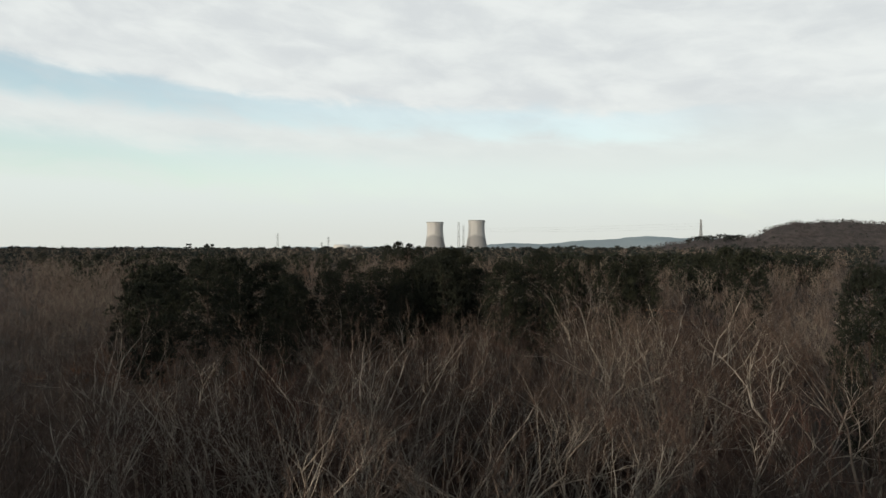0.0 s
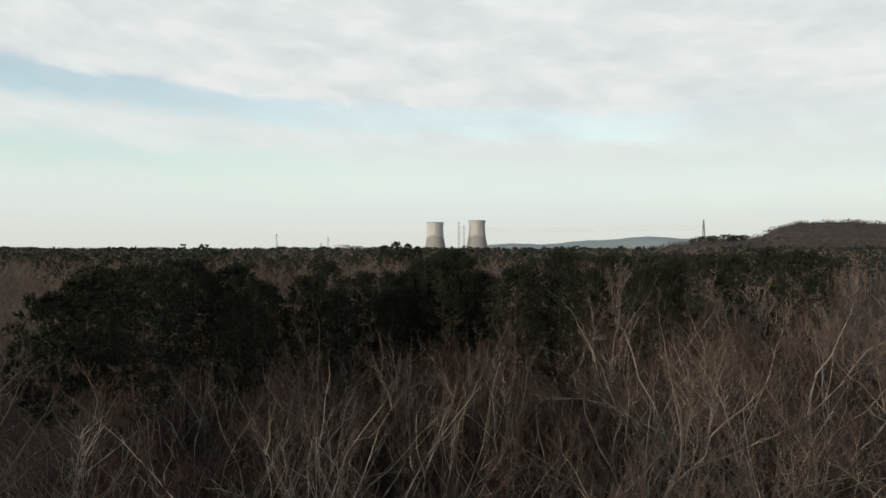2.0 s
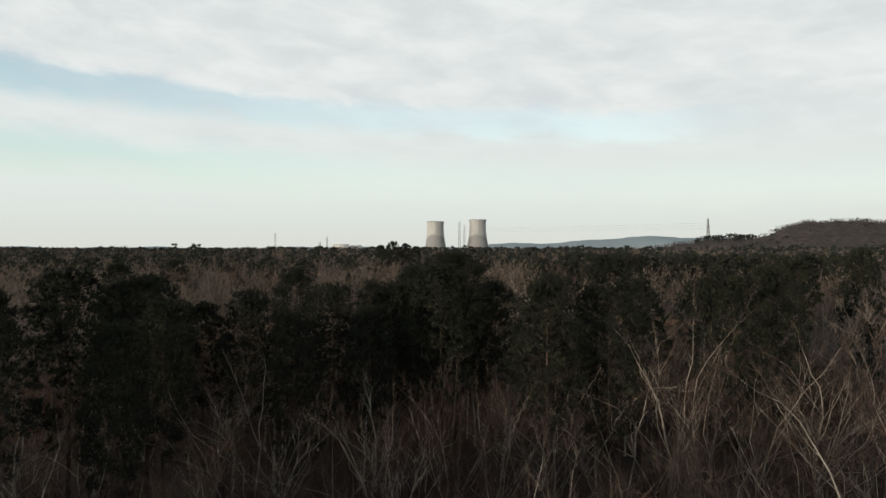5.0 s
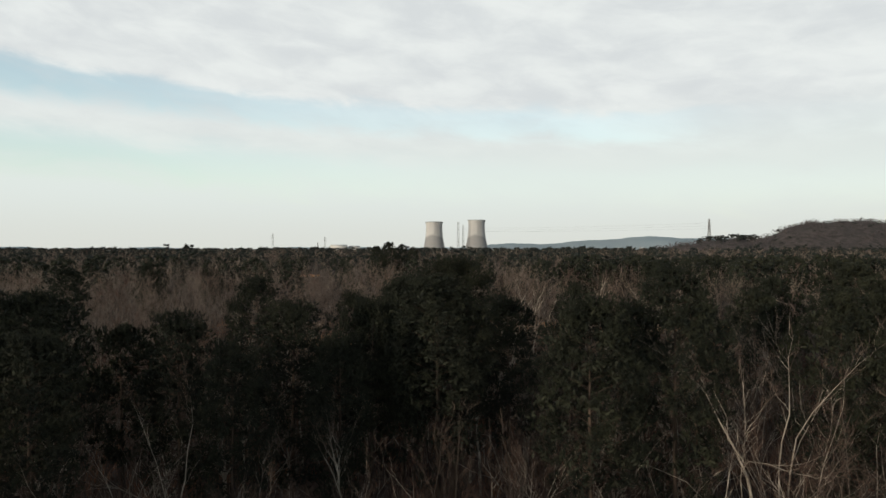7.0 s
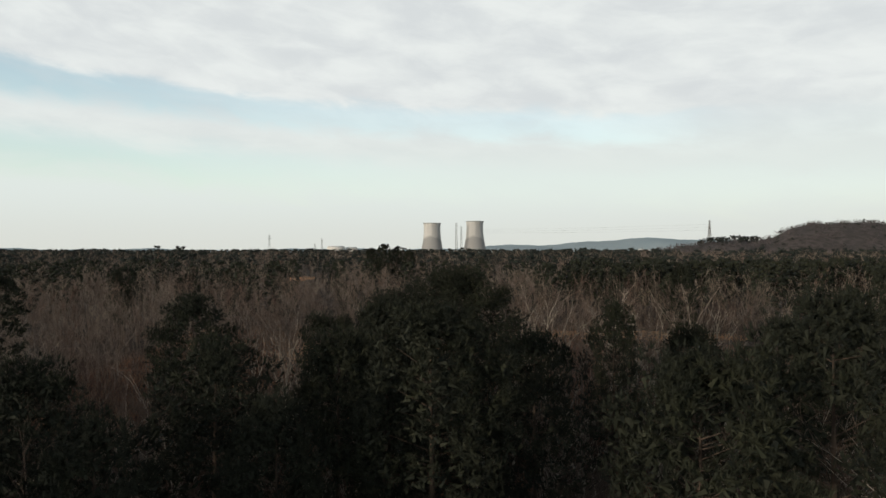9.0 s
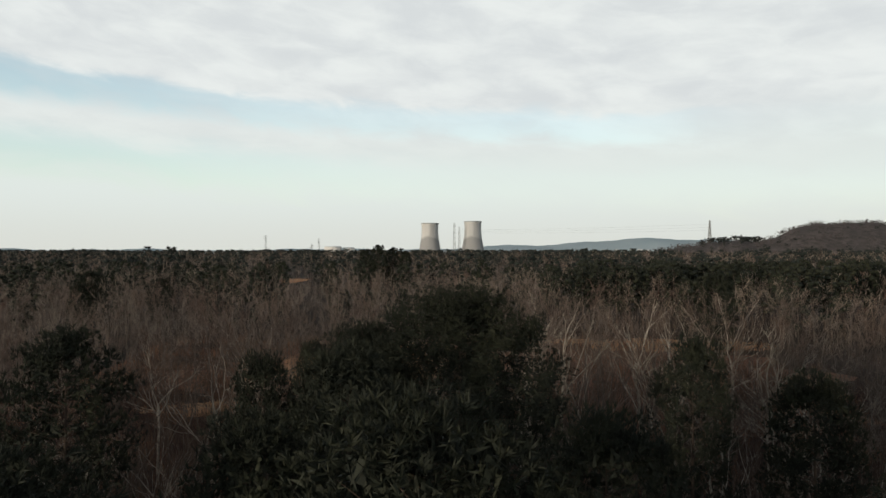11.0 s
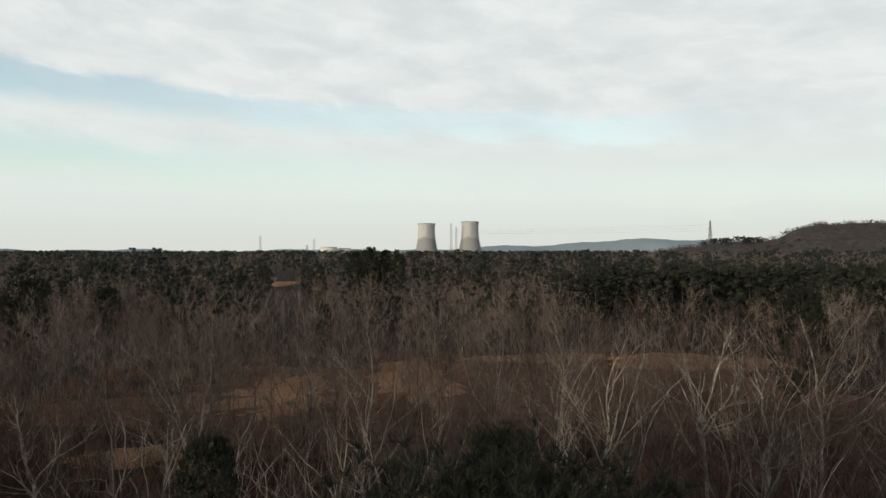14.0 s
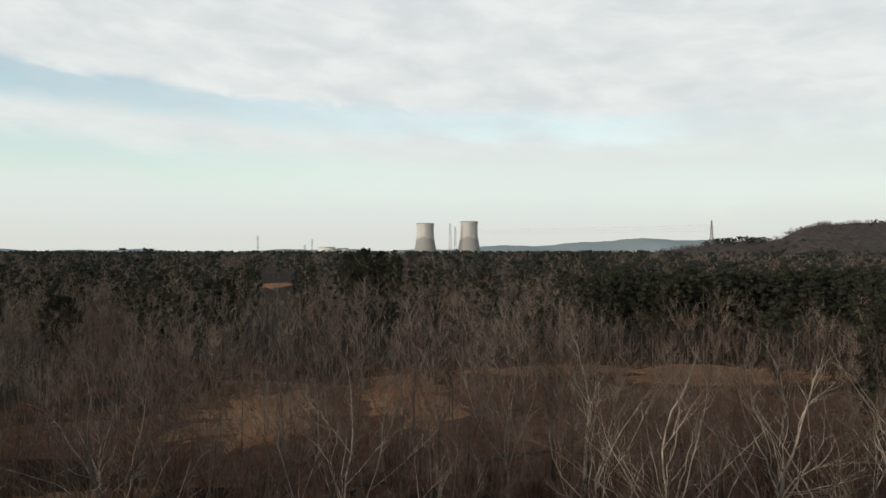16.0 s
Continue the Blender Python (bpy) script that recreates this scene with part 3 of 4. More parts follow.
far_shapes = [bare_tree_shape(800 + v_, 23.0, 3, 6, 46, 3, 0.06, 1.0, (0.3, 0.5), 0.6, 0.4, 2) for v_ in range(5)]
last_shapes = [bare_tree_shape(850 + v_, 23.0, 2, 3, 36, 3, 0.19, 1.1, (0.3, 0.5), 0.6, 0.4, 2) for v_ in range(5)]
hill_shapes = [bare_tree_shape(870 + v_, 23.0, 3, 4, 30, 3, 0.55, 1.3, (0.03, 0.12), 0.6, 0.1, 2) for v_ in range(5)]
back_pines = [far_pine_shape(900 + v_, 25.0, 4.3, 28, 16, 0.7, 0.36, 0.65) for v_ in range(5)]
far_pines = [far_pine_shape(950 + v_, 25.0, 4.6, 9, 9, 1.4, 0.42, 0.7) for v_ in range(5)]
last_pines = [far_pine_shape(970 + v_, 25.0, 4.6, 3, 6, 2.2, 0.5, 0.85) for v_ in range(5)]


def spots(x_half, y0, y1, step, seed):
    """Places on a shaken grid inside the wedge that opens ahead."""
    r = np.random.default_rng(seed)
    y = y0
    while y < y1:
        half = x_half(y)
        for k in range(int(2 * half / step)):
            yield -half + k * step + r.uniform(-0.48, 0.48) * step, y + r.uniform(-0.48, 0.48) * step, r
        y += step


# trees that stand out by their pale forks: x, y, height, shape
HEROES = [(-4.3, 37.8, 23.8, 0), (-8.6, 39.2, 23.4, 3), (-13.5, 38.5, 22.4, 6), (-1.1, 46.0, 24.2, 3), (0.8, 38.0, 22.0, 6), (5.8, 65.0, 21.0, 0), (7.4, 40.0, 22.2, 3),
          (13.2, 42.3, 22.6, 0), (19.4, 48.6, 22.4, 6), (-20.2, 37.0, 21.4, 0), (-15.6, 92.6, 21.6, 6), (20.0, 95.6, 25.0, 0), (23.4, 96.4, 24.6, 3), (27.0, 93.0, 23.0, 6),
          (15.2, 92.2, 21.0, 6), (0.2, 90.4, 18.4, 3), (-5.0, 87.9, 18.2, 0), (5.2, 88.6, 17.2, 6)]
FIELD_TREES = [(15.6, 207.3, 25.9, 1), (41.6, 188.4, 25.0, 4), (46.2, 186.5, 25.7, 2), (42.4, 166.4, 22.2, 5), (34.6, 187.0, 22.4, 1), (10.0, 207.3, 23.8, 3), (19.1, 206.5, 24.0, 5),
               (55.1, 226.1, 21.0, 0), (0.7, 172.7, 21.8, 4), (-7.1, 162.0, 20.4, 2), (9.5, 158.0, 19.5, 5), (-13.1, 150.0, 19.0, 4), (24.0, 160.0, 19.8, 1), (-28.0, 168.0, 20.5, 0)]


def near_hero(x, y):
    return any((x - a) ** 2 + (y - b) ** 2 < 5 for a, b, _, _ in HEROES + FIELD_TREES)


bare_used, mid_rows, singles = set(), [], 0
for i, (x, y, h, k) in enumerate(HEROES + FIELD_TREES):
    m = pose(x, y, float(ground_z(x, y)) - 0.1, 0, 0, 77 * i)
    if k in bare_used:
        ob = copy_thing(near_kinds[k], m)
    else:
        ob = near_kinds[k]
        ob.matrix_basis = m
        bare_used.add(k)
    ob.scale = (h / 23 * 1.1, h / 23 * 1.1, h / 23)
for x, y, r in spots(lambda y: 0.74 * y + 9, 16, 126, 7.2, 21):
    if near_pine(x, y) or near_hero(x, y) or (abs(x) < 2.0 and y < 26):
        continue
    h = bare_height(x, y) * (r.uniform(0.86, 1.0) if y < 60 else r.uniform(0.76, 1.0))
    a, w, k = r.uniform(0, 6.28), r.uniform(1.0, 1.4), int(r.integers(9))
    if abs(x) < 34 and singles < 270:
        singles += 1
        m = pose(x, y, float(ground_z(x, y)) - 0.1, r.normal(0, 1.5), r.normal(0, 1.5), math.degrees(a))
        if k in bare_used:
            ob = copy_thing(near_kinds[k], m)
        else:
            ob = near_kinds[k]
            ob.matrix_basis = m
            bare_used.add(k)
        ob.scale = (h / 23 * w, h / 23 * w, h / 23)
    else:
        mid_rows.append((k % 6, x, y, float(ground_z(x, y)) - 0.1, h / 23, a, w))
for x, y, r in spots(lambda y: 0.72 * (y - 30) + 12, 126, 236, 6.0, 22):
    if near_pine(x, y) or near_hero(x, y):
        continue
    keep = 0.5 if open_ground(x, y) else 0.62 if y < 186 else 0.45 if x > 34 else 0.85
    if r.uniform() > keep:
        continue
    h = bare_height(x, y) * r.uniform(0.72, 1.06)
    if y < 186 and abs(x) < 40:
        k = int(r.integers(9))
        m = pose(x, y, float(ground_z(x, y)) - 0.1, 0, 0, r.uniform(0, 360))
        if k in bare_used:
            ob = copy_thing(near_kinds[k], m)
        else:
            ob = near_kinds[k]
            ob.matrix_basis = m
            bare_used.add(k)
        ob.scale = (h / 23 * 1.08, h / 23 * 1.08, h / 23)
        continue
    mid_rows.append((int(r.integers(6)), x, y, float(ground_z(x, y)) - 0.1, h / 23, r.uniform(0, 6.28), r.uniform(0.85, 1.2)))
scatter("bare_woods", mid_shapes, mid_rows, [BARK, BARK, HAZED_TWIG], "leafless brown winter woods of slender grey trees", "bare woods")


# unseen trees behind and beside the view, added to shade the near wood
around, around_pines = [], []
for x, y, r in spots(lambda y: 95, -75, 150, 6.8, 26):
    if y < 14 or x < -0.74 * y - 10 or x > 0.74 * y + 10:
        if abs(x) < 6 and -12 < y < 14:
            continue
        if r.uniform() < (0.8 if x < -22 else 0.6 if y < 2 else 0.1):
            around_pines.append((int(r.integers(4)), x, y, float(ground_z(x, y)) - 0.1, r.uniform(21, 25) / 25, r.uniform(0, 6.28), r.uniform(0.9, 1.1)))
        else:
            around.append((int(r.integers(6)), x, y, float(ground_z(x, y)) - 0.1, 22.5 / 23 * r.uniform(0.85, 1.05), r.uniform(0, 6.28), r.uniform(1.0, 1.3)))
scatter("surrounding_woods", far_shapes, [(a_[0] % 5, *a_[1:]) for a_ in around], [BARK, BARK, TWIG], "unseen leafless winter woods added to shade the near trees", "bare woods")
scatter("surrounding_pines", far_pines, around_pines, [PINE_BARK, NEEDLE], "unseen dark pines added to shade the near trees", "pine woods")


def in_cut(x, y, half):
    """A cut through the woods that leaves a far clearing open to view."""
    return abs(x + 0.2505 * (y - 128) - 0.6) < half


def pine_share(x, y):
    """The part of the trees that are pines: a dark wall to the east, belts across the middle, patches elsewhere."""
    p = (0.02 if y < 430 else 0.22) + 0.5 * max(0.0, noise.noise((x * 0.012 + 3.1, y * 0.008, 0.5)) * 1.5 - 0.25)
    if 298 < y < 380 and x > 0.20 * (y - 110):
        p = 0.9
    if 440 < y < 560 and -70 < x < 150:
        p = 0.4
    if 330 < y < 440 and -60 < x < 60:
        p = 0.10
    if 294 < y < 335 and -70 < x < 60:
        p = max(p, 0.55)
    if 250 < y < 430 and x < -45:
        p = max(p, 0.16)
    return p


back_rows, pine_rows = [], []
for x, y, r in spots(lambda y: 0.72 * (y - 100) + 40, 236, 430, 7.6, 23):
    if near_pine(x, y) or open_ground(x, y) or (y < 298 and x > 28 and r.uniform() < 0.6):
        continue
    if y > 400 and in_cut(x, y, 9):
        continue
    z = float(ground_z(x, y) * fade(x, y) + rise(y)) - 0.1
    if r.uniform() < pine_share(x, y):
        h = r.uniform(22.0, 27.0)
        if y > 280 and in_cut(x, y, 8):
            continue
        if 294 < y < 335 and -70 < x < 0.20 * (y - 110):
            h = r.uniform(13.0, 18.0)
        pine_rows.append((int(r.integers(4)), x, y, z, h / 25, r.uniform(0, 6.28), r.uniform(0.8, 1.1)))
    else:
        h = bare_height(x, y) * r.uniform(0.82, 1.06)
        if y > 280 and in_cut(x, y, 8):
            h = min(h, 30 - 0.0492 * (y - 128))
        back_rows.append((int(r.integers(6)), x, y, z, h / 23, r.uniform(0, 6.28), r.uniform(0.9, 1.2)))
scatter("bare_woods", back_shapes, back_rows, [BARK, BARK, HAZED_TWIG], "leafless brown woods round dry clearings", "bare woods")
scatter("pine_woods", back_pines, pine_rows, [PINE_BARK, NEEDLE], "dark green stand of tall pines behind a clearing", "pine woods")
back_rows, pine_rows = [], []
for x, y, r in spots(lambda y: 0.72 * (y - 100) + 60, 430, 900, 13.0, 24):
    if y < 655 and in_cut(x, y, 11):
        continue
    z = float(rise(y)) - 0.2
    if r.uniform() < pine_share(x, y):
        h = r.uniform(20.5, 27.5) + (3.5 * r.uniform() if noise.noise((x * 0.02, y * 0.02, 7.0)) > 0.22 else 0)
        pine_rows.append((int(r.integers(4)), x, y, z, h / 25, r.uniform(0, 6.28), r.uniform(0.9, 1.25)))
    else:
        h = r.uniform(22.0, 27.0)
        back_rows.append((int(r.integers(5)), x, y, z, h / 23, r.uniform(0, 6.28), r.uniform(1.1, 1.5)))
scatter("far_bare_woods", far_shapes, back_rows, [BARK, BARK, HAZED_TWIG], "distant leafless woods, grey-brown and hazy", "bare woods")
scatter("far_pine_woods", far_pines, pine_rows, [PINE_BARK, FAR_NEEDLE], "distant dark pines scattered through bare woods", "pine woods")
back_rows, pine_rows = [], []
for x, y, r in spots(lambda y: 0.72 * (y - 100) + 60, 900, 2380, 31.0, 25):
    if r.uniform() < 0.5 + 0.4 * noise.noise((x * 0.004, y * 0.003, 4.0)):
        pine_rows.append((int(r.integers(4)), x, y, float(rise(y)) - 0.5, r.uniform(18, 29) / 25, r.uniform(0, 6.28), r.uniform(1.1, 1.9)))
    else:
        back_rows.append((int(r.integers(5)), x, y, float(rise(y)) - 0.5, r.uniform(20, 25) / 23, r.uniform(0, 6.28), r.uniform(1.8, 2.5)))
scatter("skyline_bare_woods", last_shapes, back_rows, [BARK, BARK, HAZED_TWIG], "grey-brown leafless woods on the skyline", "bare woods")
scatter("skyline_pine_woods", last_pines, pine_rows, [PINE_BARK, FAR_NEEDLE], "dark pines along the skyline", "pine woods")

# thin young stems in thickets under and between the tall trees
thicket = Soup()
r = np.random.default_rng(33)
for k in range(2300):
    if k % 3 == 0:
        x, y, h = r.uniform(-34, 34), r.uniform(62, 94), r.uniform(6, 13)
    else:
        x, y = r.uniform(-85, 85), r.uniform(124, 215)
        h = r.uniform(3, 9)
    if open_ground(x, y) or near_pine(x, y, 0.0):
        continue
    n = 34
    base = np.stack([x + r.normal(0, 0.7, n), y + r.normal(0, 0.7, n), np.full(n, float(ground_z(x, y)) - 0.1)], 1)
    mid = base + np.stack([r.normal(0, 0.10, n) * h, r.normal(0, 0.10, n) * h, r.uniform(0.2, 0.75, n) * h], 1)
    base = np.where(np.arange(n)[:, None] < 6, base, mid)
    tip = base + np.stack([r.normal(0, 0.16, n) * h, r.normal(0, 0.16, n) * h, r.uniform(0.25, 0.6, n) * h], 1)
    thicket.blades(base, tip, 0.06, r)
tagged(new("thicket", mesh_of("thicket", *thicket.arrays(), [SAPLING])), "thickets of thin reddish-brown saplings", "thicket", kind="stuff")

# low brown brush on the open ground
brush = Soup()
r = np.random.default_rng(31)
for k in range(2600):
    x, y = r.uniform(-85, 95), r.uniform(128, 300)
    if noise.noise((x * 0.05, y * 0.05, 2.0)) < -0.12 and y > 200:
        continue
    h, n = r.uniform(1.0, 4.2), 30
    base = np.stack([x + r.normal(0, 1.0, n), y + r.normal(0, 1.0, n), np.full(n, float(ground_z(x, y)) - 0.1)], 1)
    tip = base + np.stack([r.normal(0, 0.28, n) * h, r.normal(0, 0.28, n) * h, r.uniform(0.5, 1.0, n) * h], 1)
    brush.blades(base, tip, 0.07, r)
tagged(new("brush", mesh_of("brush", *brush.arrays(), [BRUSH])), "low tangled red-brown brush on open ground", "brush", kind="stuff")


# ---------------------------------------------------------------- distance
def hill_z(x, y):
    """A long wooded hill to the east that breaks off steeply at its western end, with a low nose before it."""
    u = x * 1216 / np.maximum(y, 900)
    crest = np.interp(u, (300, 340, 377, 428, 479, 530, 581, 606, 632, 657, 683, 740, 900, 1200), (0, 10, 20, 31, 40, 43, 45, 51, 62, 70, 75, 76, 72, 66))
    crest = crest + 1.2 * np.sin(u * 0.051) + 0.9 * np.sin(u * 0.13 + 1)
    slope = np.clip((y - 980) / 230, 0, 1)
    back = np.clip((1700 - y) / 250, 0, 1)
    return crest * slope * slope * (3 - 2 * slope) * back + rise(y) - 1.0


hill = new("wooded_hill", sheet_mesh("wooded_hill", np.arange(250, 1900, 11.0), np.arange(960, 1720, 11.0), hill_z, HILL))
tagged(hill, "long hill under bare brown winter woods", "hill", kind="structure")
hill_bare, hill_pine = [], []
for k in range(3000):
    x, y = rng.uniform(330, 1150), rng.uniform(1000, 1260)
    z = float(hill_z(x, y))
    if x > 0.95 * y or z < 12:
        continue
    west = 470 < x * 1216 / y < 580 and y > 1150
    if rng.uniform() < (0.55 if west else 0.05):
        hill_pine.append((int(rng.integers(4)), x, y, z - 6.0, (rng.uniform(11, 16) if west else rng.uniform(9, 13)) / 25, rng.uniform(0, 6.28), rng.uniform(1.1, 1.5)))
    else:
        hill_bare.append((int(rng.integers(5)), x, y, z - 4.5, rng.uniform(8, 12) / 23, rng.uniform(0, 6.28), rng.uniform(1.3, 1.9)))
scatter("hillside_bare_woods", hill_shapes, hill_bare, [HILL_TWIG, HILL_TWIG, HILL_TWIG], "bare purple-brown woods covering the hill", "bare woods")
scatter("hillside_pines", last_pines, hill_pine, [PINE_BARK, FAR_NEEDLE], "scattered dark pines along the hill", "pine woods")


def ridge(name, y, x0, x1, rise, depth, seed, label):
    r_ = np.random.default_rng(seed)
    ph = r_.uniform(0, 6.28, 6)
    xs = np.linspace(x0, x1, 160)

    def z_of(x, yy):
        u = (x - x0) / (x1 - x0)
        s = rise(u) + 7 * np.sin(x * 0.005 + ph[0]) + 5 * np.sin(x * 0.013 + ph[1]) + 1.2 * np.sin(x * 0.045 + ph[2]) + 0.8 * np.sin(x * 0.12 + ph[3])
        k = np.clip((yy - y) / depth, 0, 1)
        return s * np.sin(k * math.pi / 2) + 8
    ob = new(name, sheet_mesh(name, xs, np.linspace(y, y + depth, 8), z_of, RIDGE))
    return tagged(ob, label, "ridge", kind="structure")


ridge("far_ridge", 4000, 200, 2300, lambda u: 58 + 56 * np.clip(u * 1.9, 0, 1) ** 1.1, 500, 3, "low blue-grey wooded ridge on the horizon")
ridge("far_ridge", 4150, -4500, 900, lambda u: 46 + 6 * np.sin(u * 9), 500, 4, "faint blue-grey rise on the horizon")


# ---------------------------------------------------------------- power station
def cooling_tower(x, y, top):
    """A hyperboloid shell with thickness, a lip at the rim and a painted shadow below."""
    n, rows_ = 64, 34
    zt, rt = top - 20.0, 31.0

    def radius(z):
        b = 62.0 if z > zt else 92.0
        return rt * math.sqrt(1 + ((z - zt) / b) ** 2)

    ang = np.arange(n) * 2 * math.pi / n
    zs = np.linspace(-2, top, rows_)
    outer = [np.stack([np.cos(ang) * radius(z), np.sin(ang) * radius(z), np.full(n, z)], 1) for z in zs]
    inner = [np.stack([np.cos(ang) * (radius(z) - 1.2), np.sin(ang) * (radius(z) - 1.2), np.full(n, z)], 1) for z in zs[::-1]]
    loop = outer + inner
    v, f = np.concatenate(loop), []
    for k in range(len(loop)):
        for i in range(n):
            p, q = k * n + i, k * n + (i + 1) % n
            p2, q2 = ((k + 1) % len(loop)) * n + i, ((k + 1) % len(loop)) * n + (i + 1) % n
            f += [(p, q, q2), (p, q2, p2)]
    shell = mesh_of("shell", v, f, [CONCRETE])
    shell.polygons.foreach_set("use_smooth", np.ones(len(f), bool))
    rim = Soup()
    rr = radius(top)
    prof = [(rr - 1.4, top - 0.5), (rr + 1.1, top - 0.5), (rr + 1.1, top + 1.6), (rr - 1.4, top + 1.6)]
    v = np.concatenate([np.stack([np.cos(ang) * a, np.sin(ang) * a, np.full(n, b)], 1) for a, b in prof])
    f = []
    for k in range(4):
        for i in range(n):
            p, q = k * n + i, k * n + (i + 1) % n
            p2, q2 = ((k + 1) % 4) * n + i, ((k + 1) % 4) * n + (i + 1) % n
            f += [(p, q, q2), (p, q2, p2)]
    rim.add(v, f)
    ob = thing("cooling_tower", [("shell", shell, "pale grey concrete shell with a shadow painted darker below"), ("rim", mesh_of("rim", *rim.arrays(), [DARK_CONCRETE]), "dark rim")],
               "huge concrete cooling tower rising behind the woods", "cooling tower", "cooling towers")
    ob.location = (x, y, 0)
    return ob


cooling_tower(-29.5, 2460, 138.5)
cooling_tower(130.5, 2440, 144.5)


def lattice_mast(name, x, y, z, height, base, top, bar, arms, label, category, group=""):
    """Four legs, crossed bracing and cross-arms."""
    brace = Soup()
    parts = []
    levels = max(5, int(height / 6))

    def corner(k, s):
        w = base + (top - base) * s
        return np.array(((-1, 1, 1, -1)[k] * w / 2, (-1, -1, 1, 1)[k] * w / 2, height * s))
    for k in range(4):
        leg = Soup()
        leg.tube([corner(k, 0), corner(k, 0.5), corner(k, 1)], [bar, bar * 0.9, bar * 0.7], 4)
        parts.append(("leg", mesh_of("leg", *leg.arrays(), [STEEL]), ""))
    for i in range(levels):
        s0, s1 = i / levels, (i + 1) / levels
        for k in range(4):
            brace.tube([corner(k, s0), corner((k + 1) % 4, s1)], [bar * 0.55] * 2, 3)
            brace.tube([corner((k + 1) % 4, s0), corner(k, s1)], [bar * 0.55] * 2, 3)
    parts.append(("bracing", mesh_of("bracing", *brace.arrays(), [STEEL]), ""))
    for h, w in arms:
        arm = Soup()
        arm.tube([(-w, 0, h), (0, 0, h + 1.2), (w, 0, h)], [bar * 0.5, bar, bar * 0.5], 4)
        arm.tube([(-w, 0, h), (0, 0, h - 0.6), (w, 0, h)], [bar * 0.4, bar * 0.8, bar * 0.4], 4)
        parts.append(("cross_arm", mesh_of("cross_arm", *arm.arrays(), [STEEL]), ""))
    ob = thing(name, parts, label, category, group)
    ob.location = (x, y, z)
    return ob


lattice_mast("pylon", 668, 1636, 50, 60, 8.0, 1.2, 0.55, [(42, 5), (49, 4), (56, 3)], "tall steel lattice pylon on a wooded ridge", "pylon", "pylons")
lattice_mast("lattice_mast", 60, 2380, 0, 137, 9, 5.5, 0.55, [], "slender steel lattice mast beside the cooling towers", "mast", "masts")
lattice_mast("lattice_mast", 82, 2500, 0, 130, 8, 4.5, 0.5, [], "slender steel lattice mast beside the cooling towers", "mast", "masts")
lattice_mast("pylon", -600, 2300, 0, 92, 9, 2.5, 0.22, [(78, 9), (86, 7)], "far-off steel lattice pylon above the woods", "pylon", "pylons")
lattice_mast("pylon", -440, 2300, 0, 60, 8, 2.5, 0.25, [(48, 8), (55, 7)], "far-off steel lattice pylon above the woods", "pylon", "pylons")
lattice_mast("pylon", -415, 2300, 0, 80, 9, 2.5, 0.2, [(66, 8), (74, 7)], "far-off steel lattice pylon above the woods", "pylon", "pylons")
for k, (h0, h1) in enumerate([(99, 118), (92, 112), (85, 106)]):
    wire = Soup()
    pts = []
    for i in range(25):
        u = i / 24
        pts.append((668 + (82 - 668) * u, 1636 + (2500 - 1636) * u, h0 + (h1 - h0) * u - 14 * 4 * u * (1 - u) / 4))
    wire.tube(pts, [0.12] * 25, 3)
    tagged(new("power_line", mesh_of("power_line", *wire.arrays(), [STEEL])), "thin power line strung between pylon and mast", "power line", "power lines")


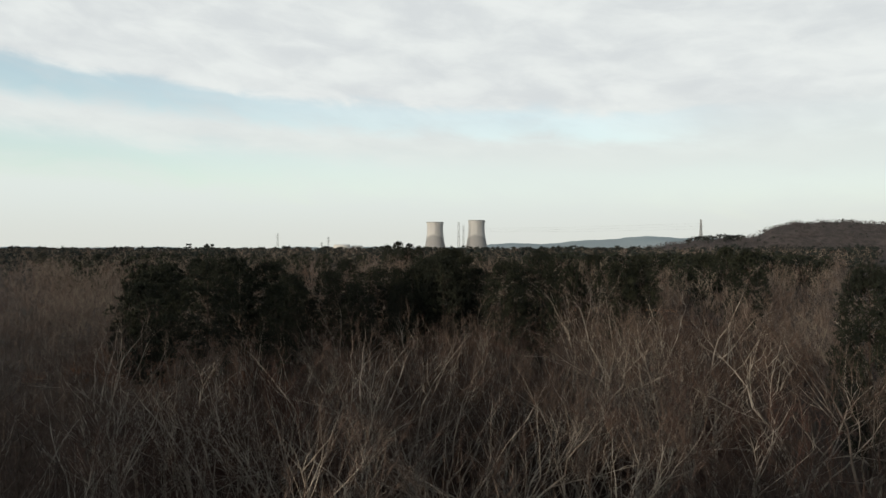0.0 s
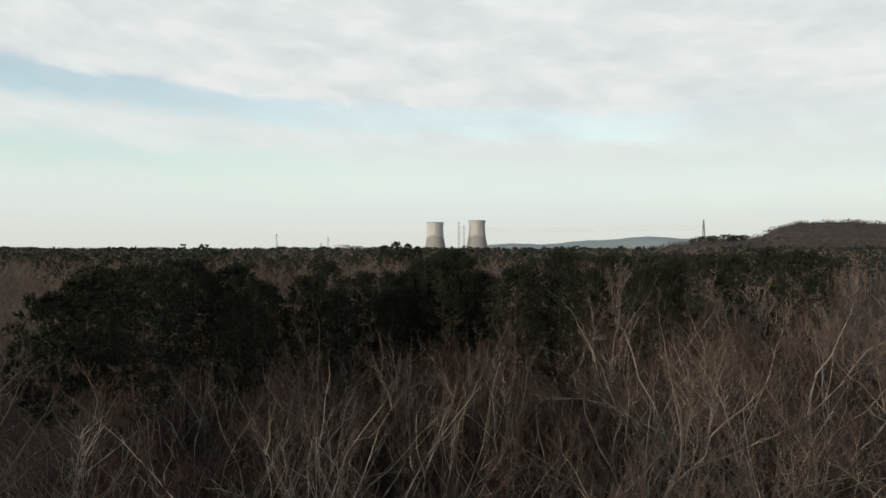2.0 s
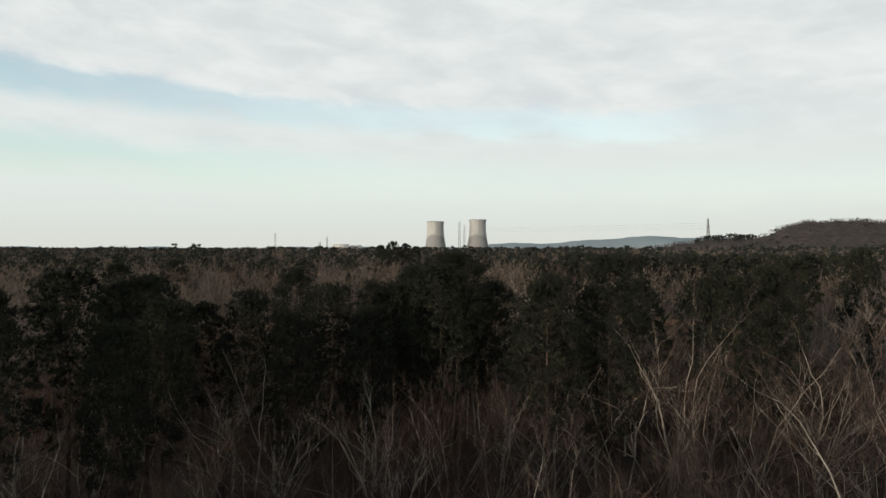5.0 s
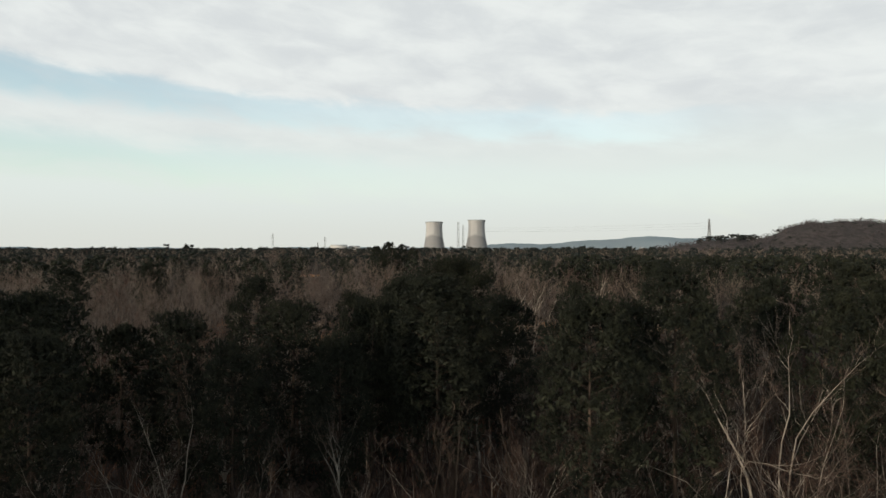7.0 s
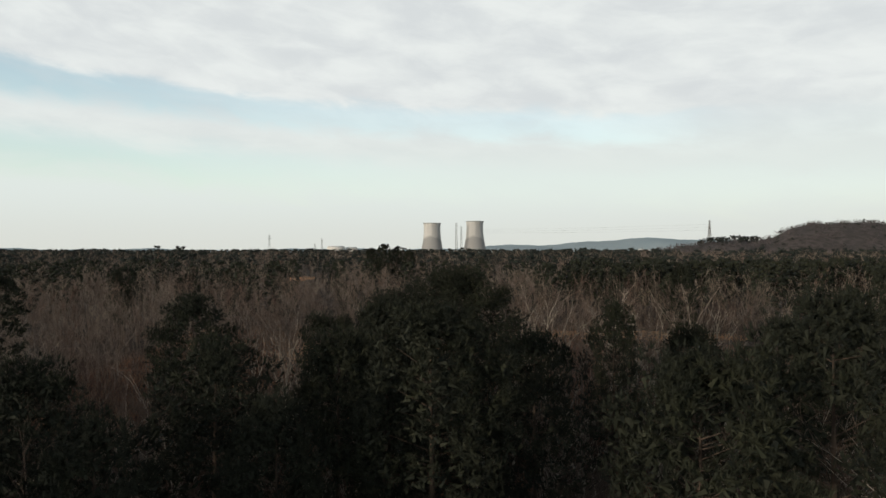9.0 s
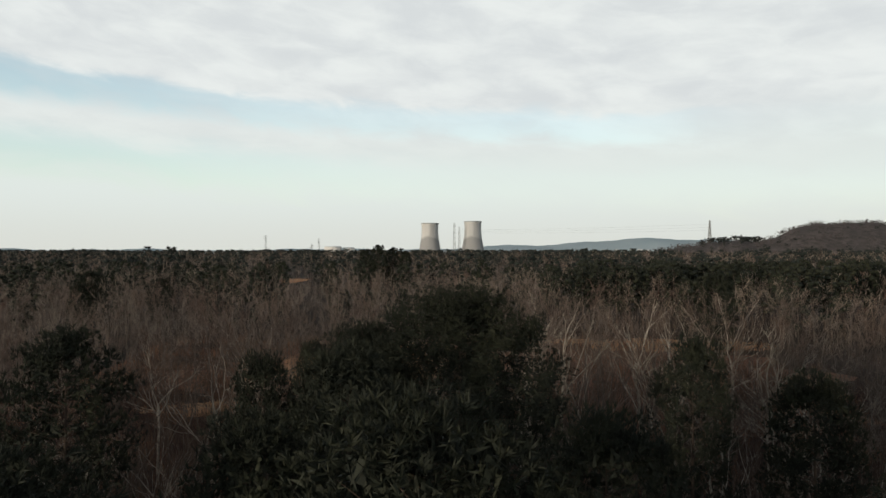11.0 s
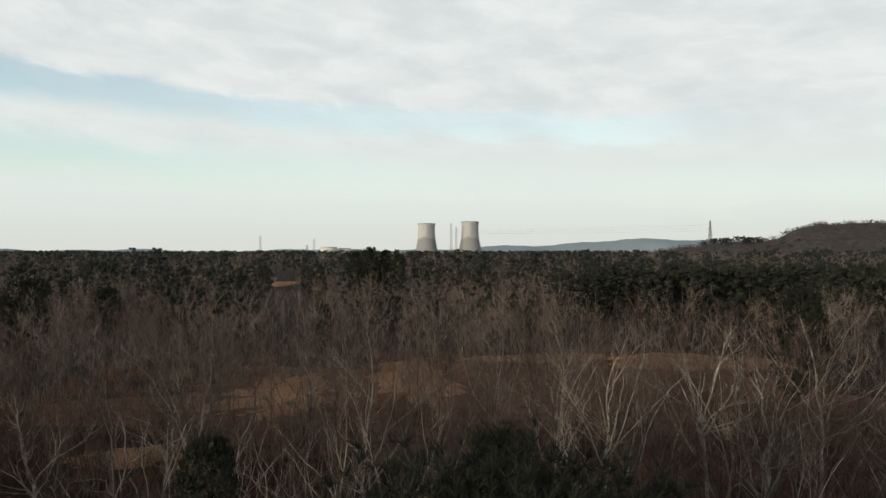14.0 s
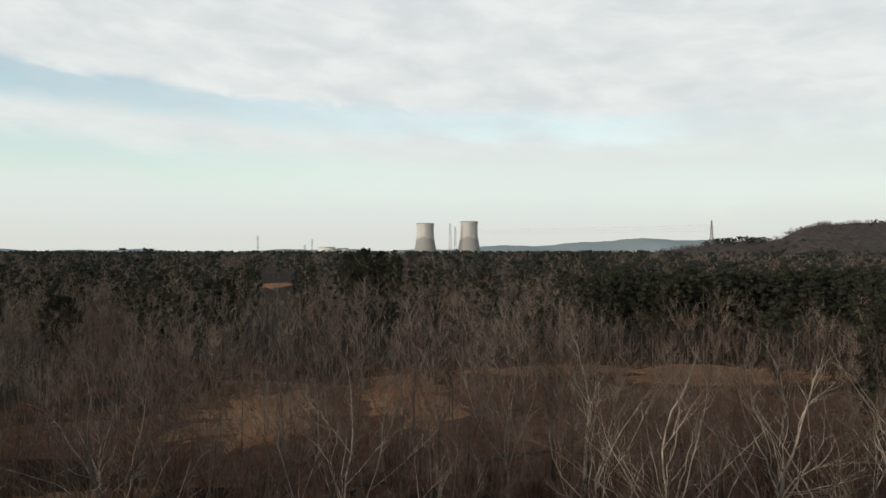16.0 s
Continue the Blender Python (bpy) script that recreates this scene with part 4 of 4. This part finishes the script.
def shed(x, y, z, w, d, h):
    z += float(rise(y)) - 0.2
    v = np.array([(-w, -d, 0), (w, -d, 0), (w, d, 0), (-w, d, 0), (-w, -d, h), (w, -d, h), (w, d, h), (-w, d, h)], float) * (0.5, 0.5, 1)
    f = [(0, 1, 5), (0, 5, 4), (1, 2, 6), (1, 6, 5), (2, 3, 7), (2, 7, 6), (3, 0, 4), (3, 4, 7)]
    rv = np.array([(-w * 1.03, -d * 1.05, h), (w * 1.03, -d * 1.05, h), (w * 1.03, d * 1.05, h), (-w * 1.03, d * 1.05, h), (-w * 1.03, 0, h * 1.25), (w * 1.03, 0, h * 1.25)]) * (0.5, 0.5, 1)
    rf = [(0, 1, 5), (0, 5, 4), (2, 3, 4), (2, 4, 5), (0, 4, 3), (1, 2, 5), (0, 3, 2), (0, 2, 1)]
    ob = thing("building", [("wall", mesh_of("wall", v, f, [WHITE]), ""), ("roof", mesh_of("roof", rv, rf, [WHITE]), "")], "small white industrial building among distant trees", "building", "far buildings")
    ob.location = (x, y, z)


shed(-385, 2420, 0, 60, 30, 32)
shed(-330, 2440, 0, 40, 25, 29)
for x, w, h in ((690, 14, 23), (716, 10, 21), (741, 20, 24), (772, 9, 22), (801, 12, 23), (838, 22, 24), (870, 10, 22)):
    shed(x, 2700, 0, w, 10, h)


def fallen_log(x, y, turn, length, seed):
    """A weathered trunk on the ground with broken limb stubs."""
    r_ = np.random.default_rng(seed)
    trunk, stubs = Soup(), []
    z = float(ground_z(x, y) * fade(x, y)) + 0.65
    pts = [(u * length - length / 2, r_.normal(0, 0.12), r_.normal(0, 0.05)) for u in np.linspace(0, 1, 6)]
    trunk.tube(pts, [0.34, 0.32, 0.28, 0.24, 0.19, 0.12], 8)
    parts = [("trunk", mesh_of("trunk", *trunk.arrays(), [BARK]), "")]
    for k in range(5):
        stub = Soup()
        p = np.array(pts[r_.integers(1, 5)])
        d = np.array((r_.uniform(0.2, 0.8), r_.normal(0, 0.6), r_.uniform(0.3, 0.9)))
        stub.tube([p, p + d * r_.uniform(0.6, 1.6)], [0.09, 0.03], 5)
        parts.append(("limb_stub", mesh_of("limb_stub", *stub.arrays(), [BARK]), ""))
    ob = thing("fallen_log", parts, "grey weathered fallen tree trunk lying on brown grass", "log", "fallen logs")
    ob.matrix_basis = pose(x, y, z, 0, 0, turn)
    return ob


fallen_log(-9, 211, 14, 9, 1)
fallen_log(14, 223, 17, 13, 2)
fallen_log(38, 229, -21, 6, 3)
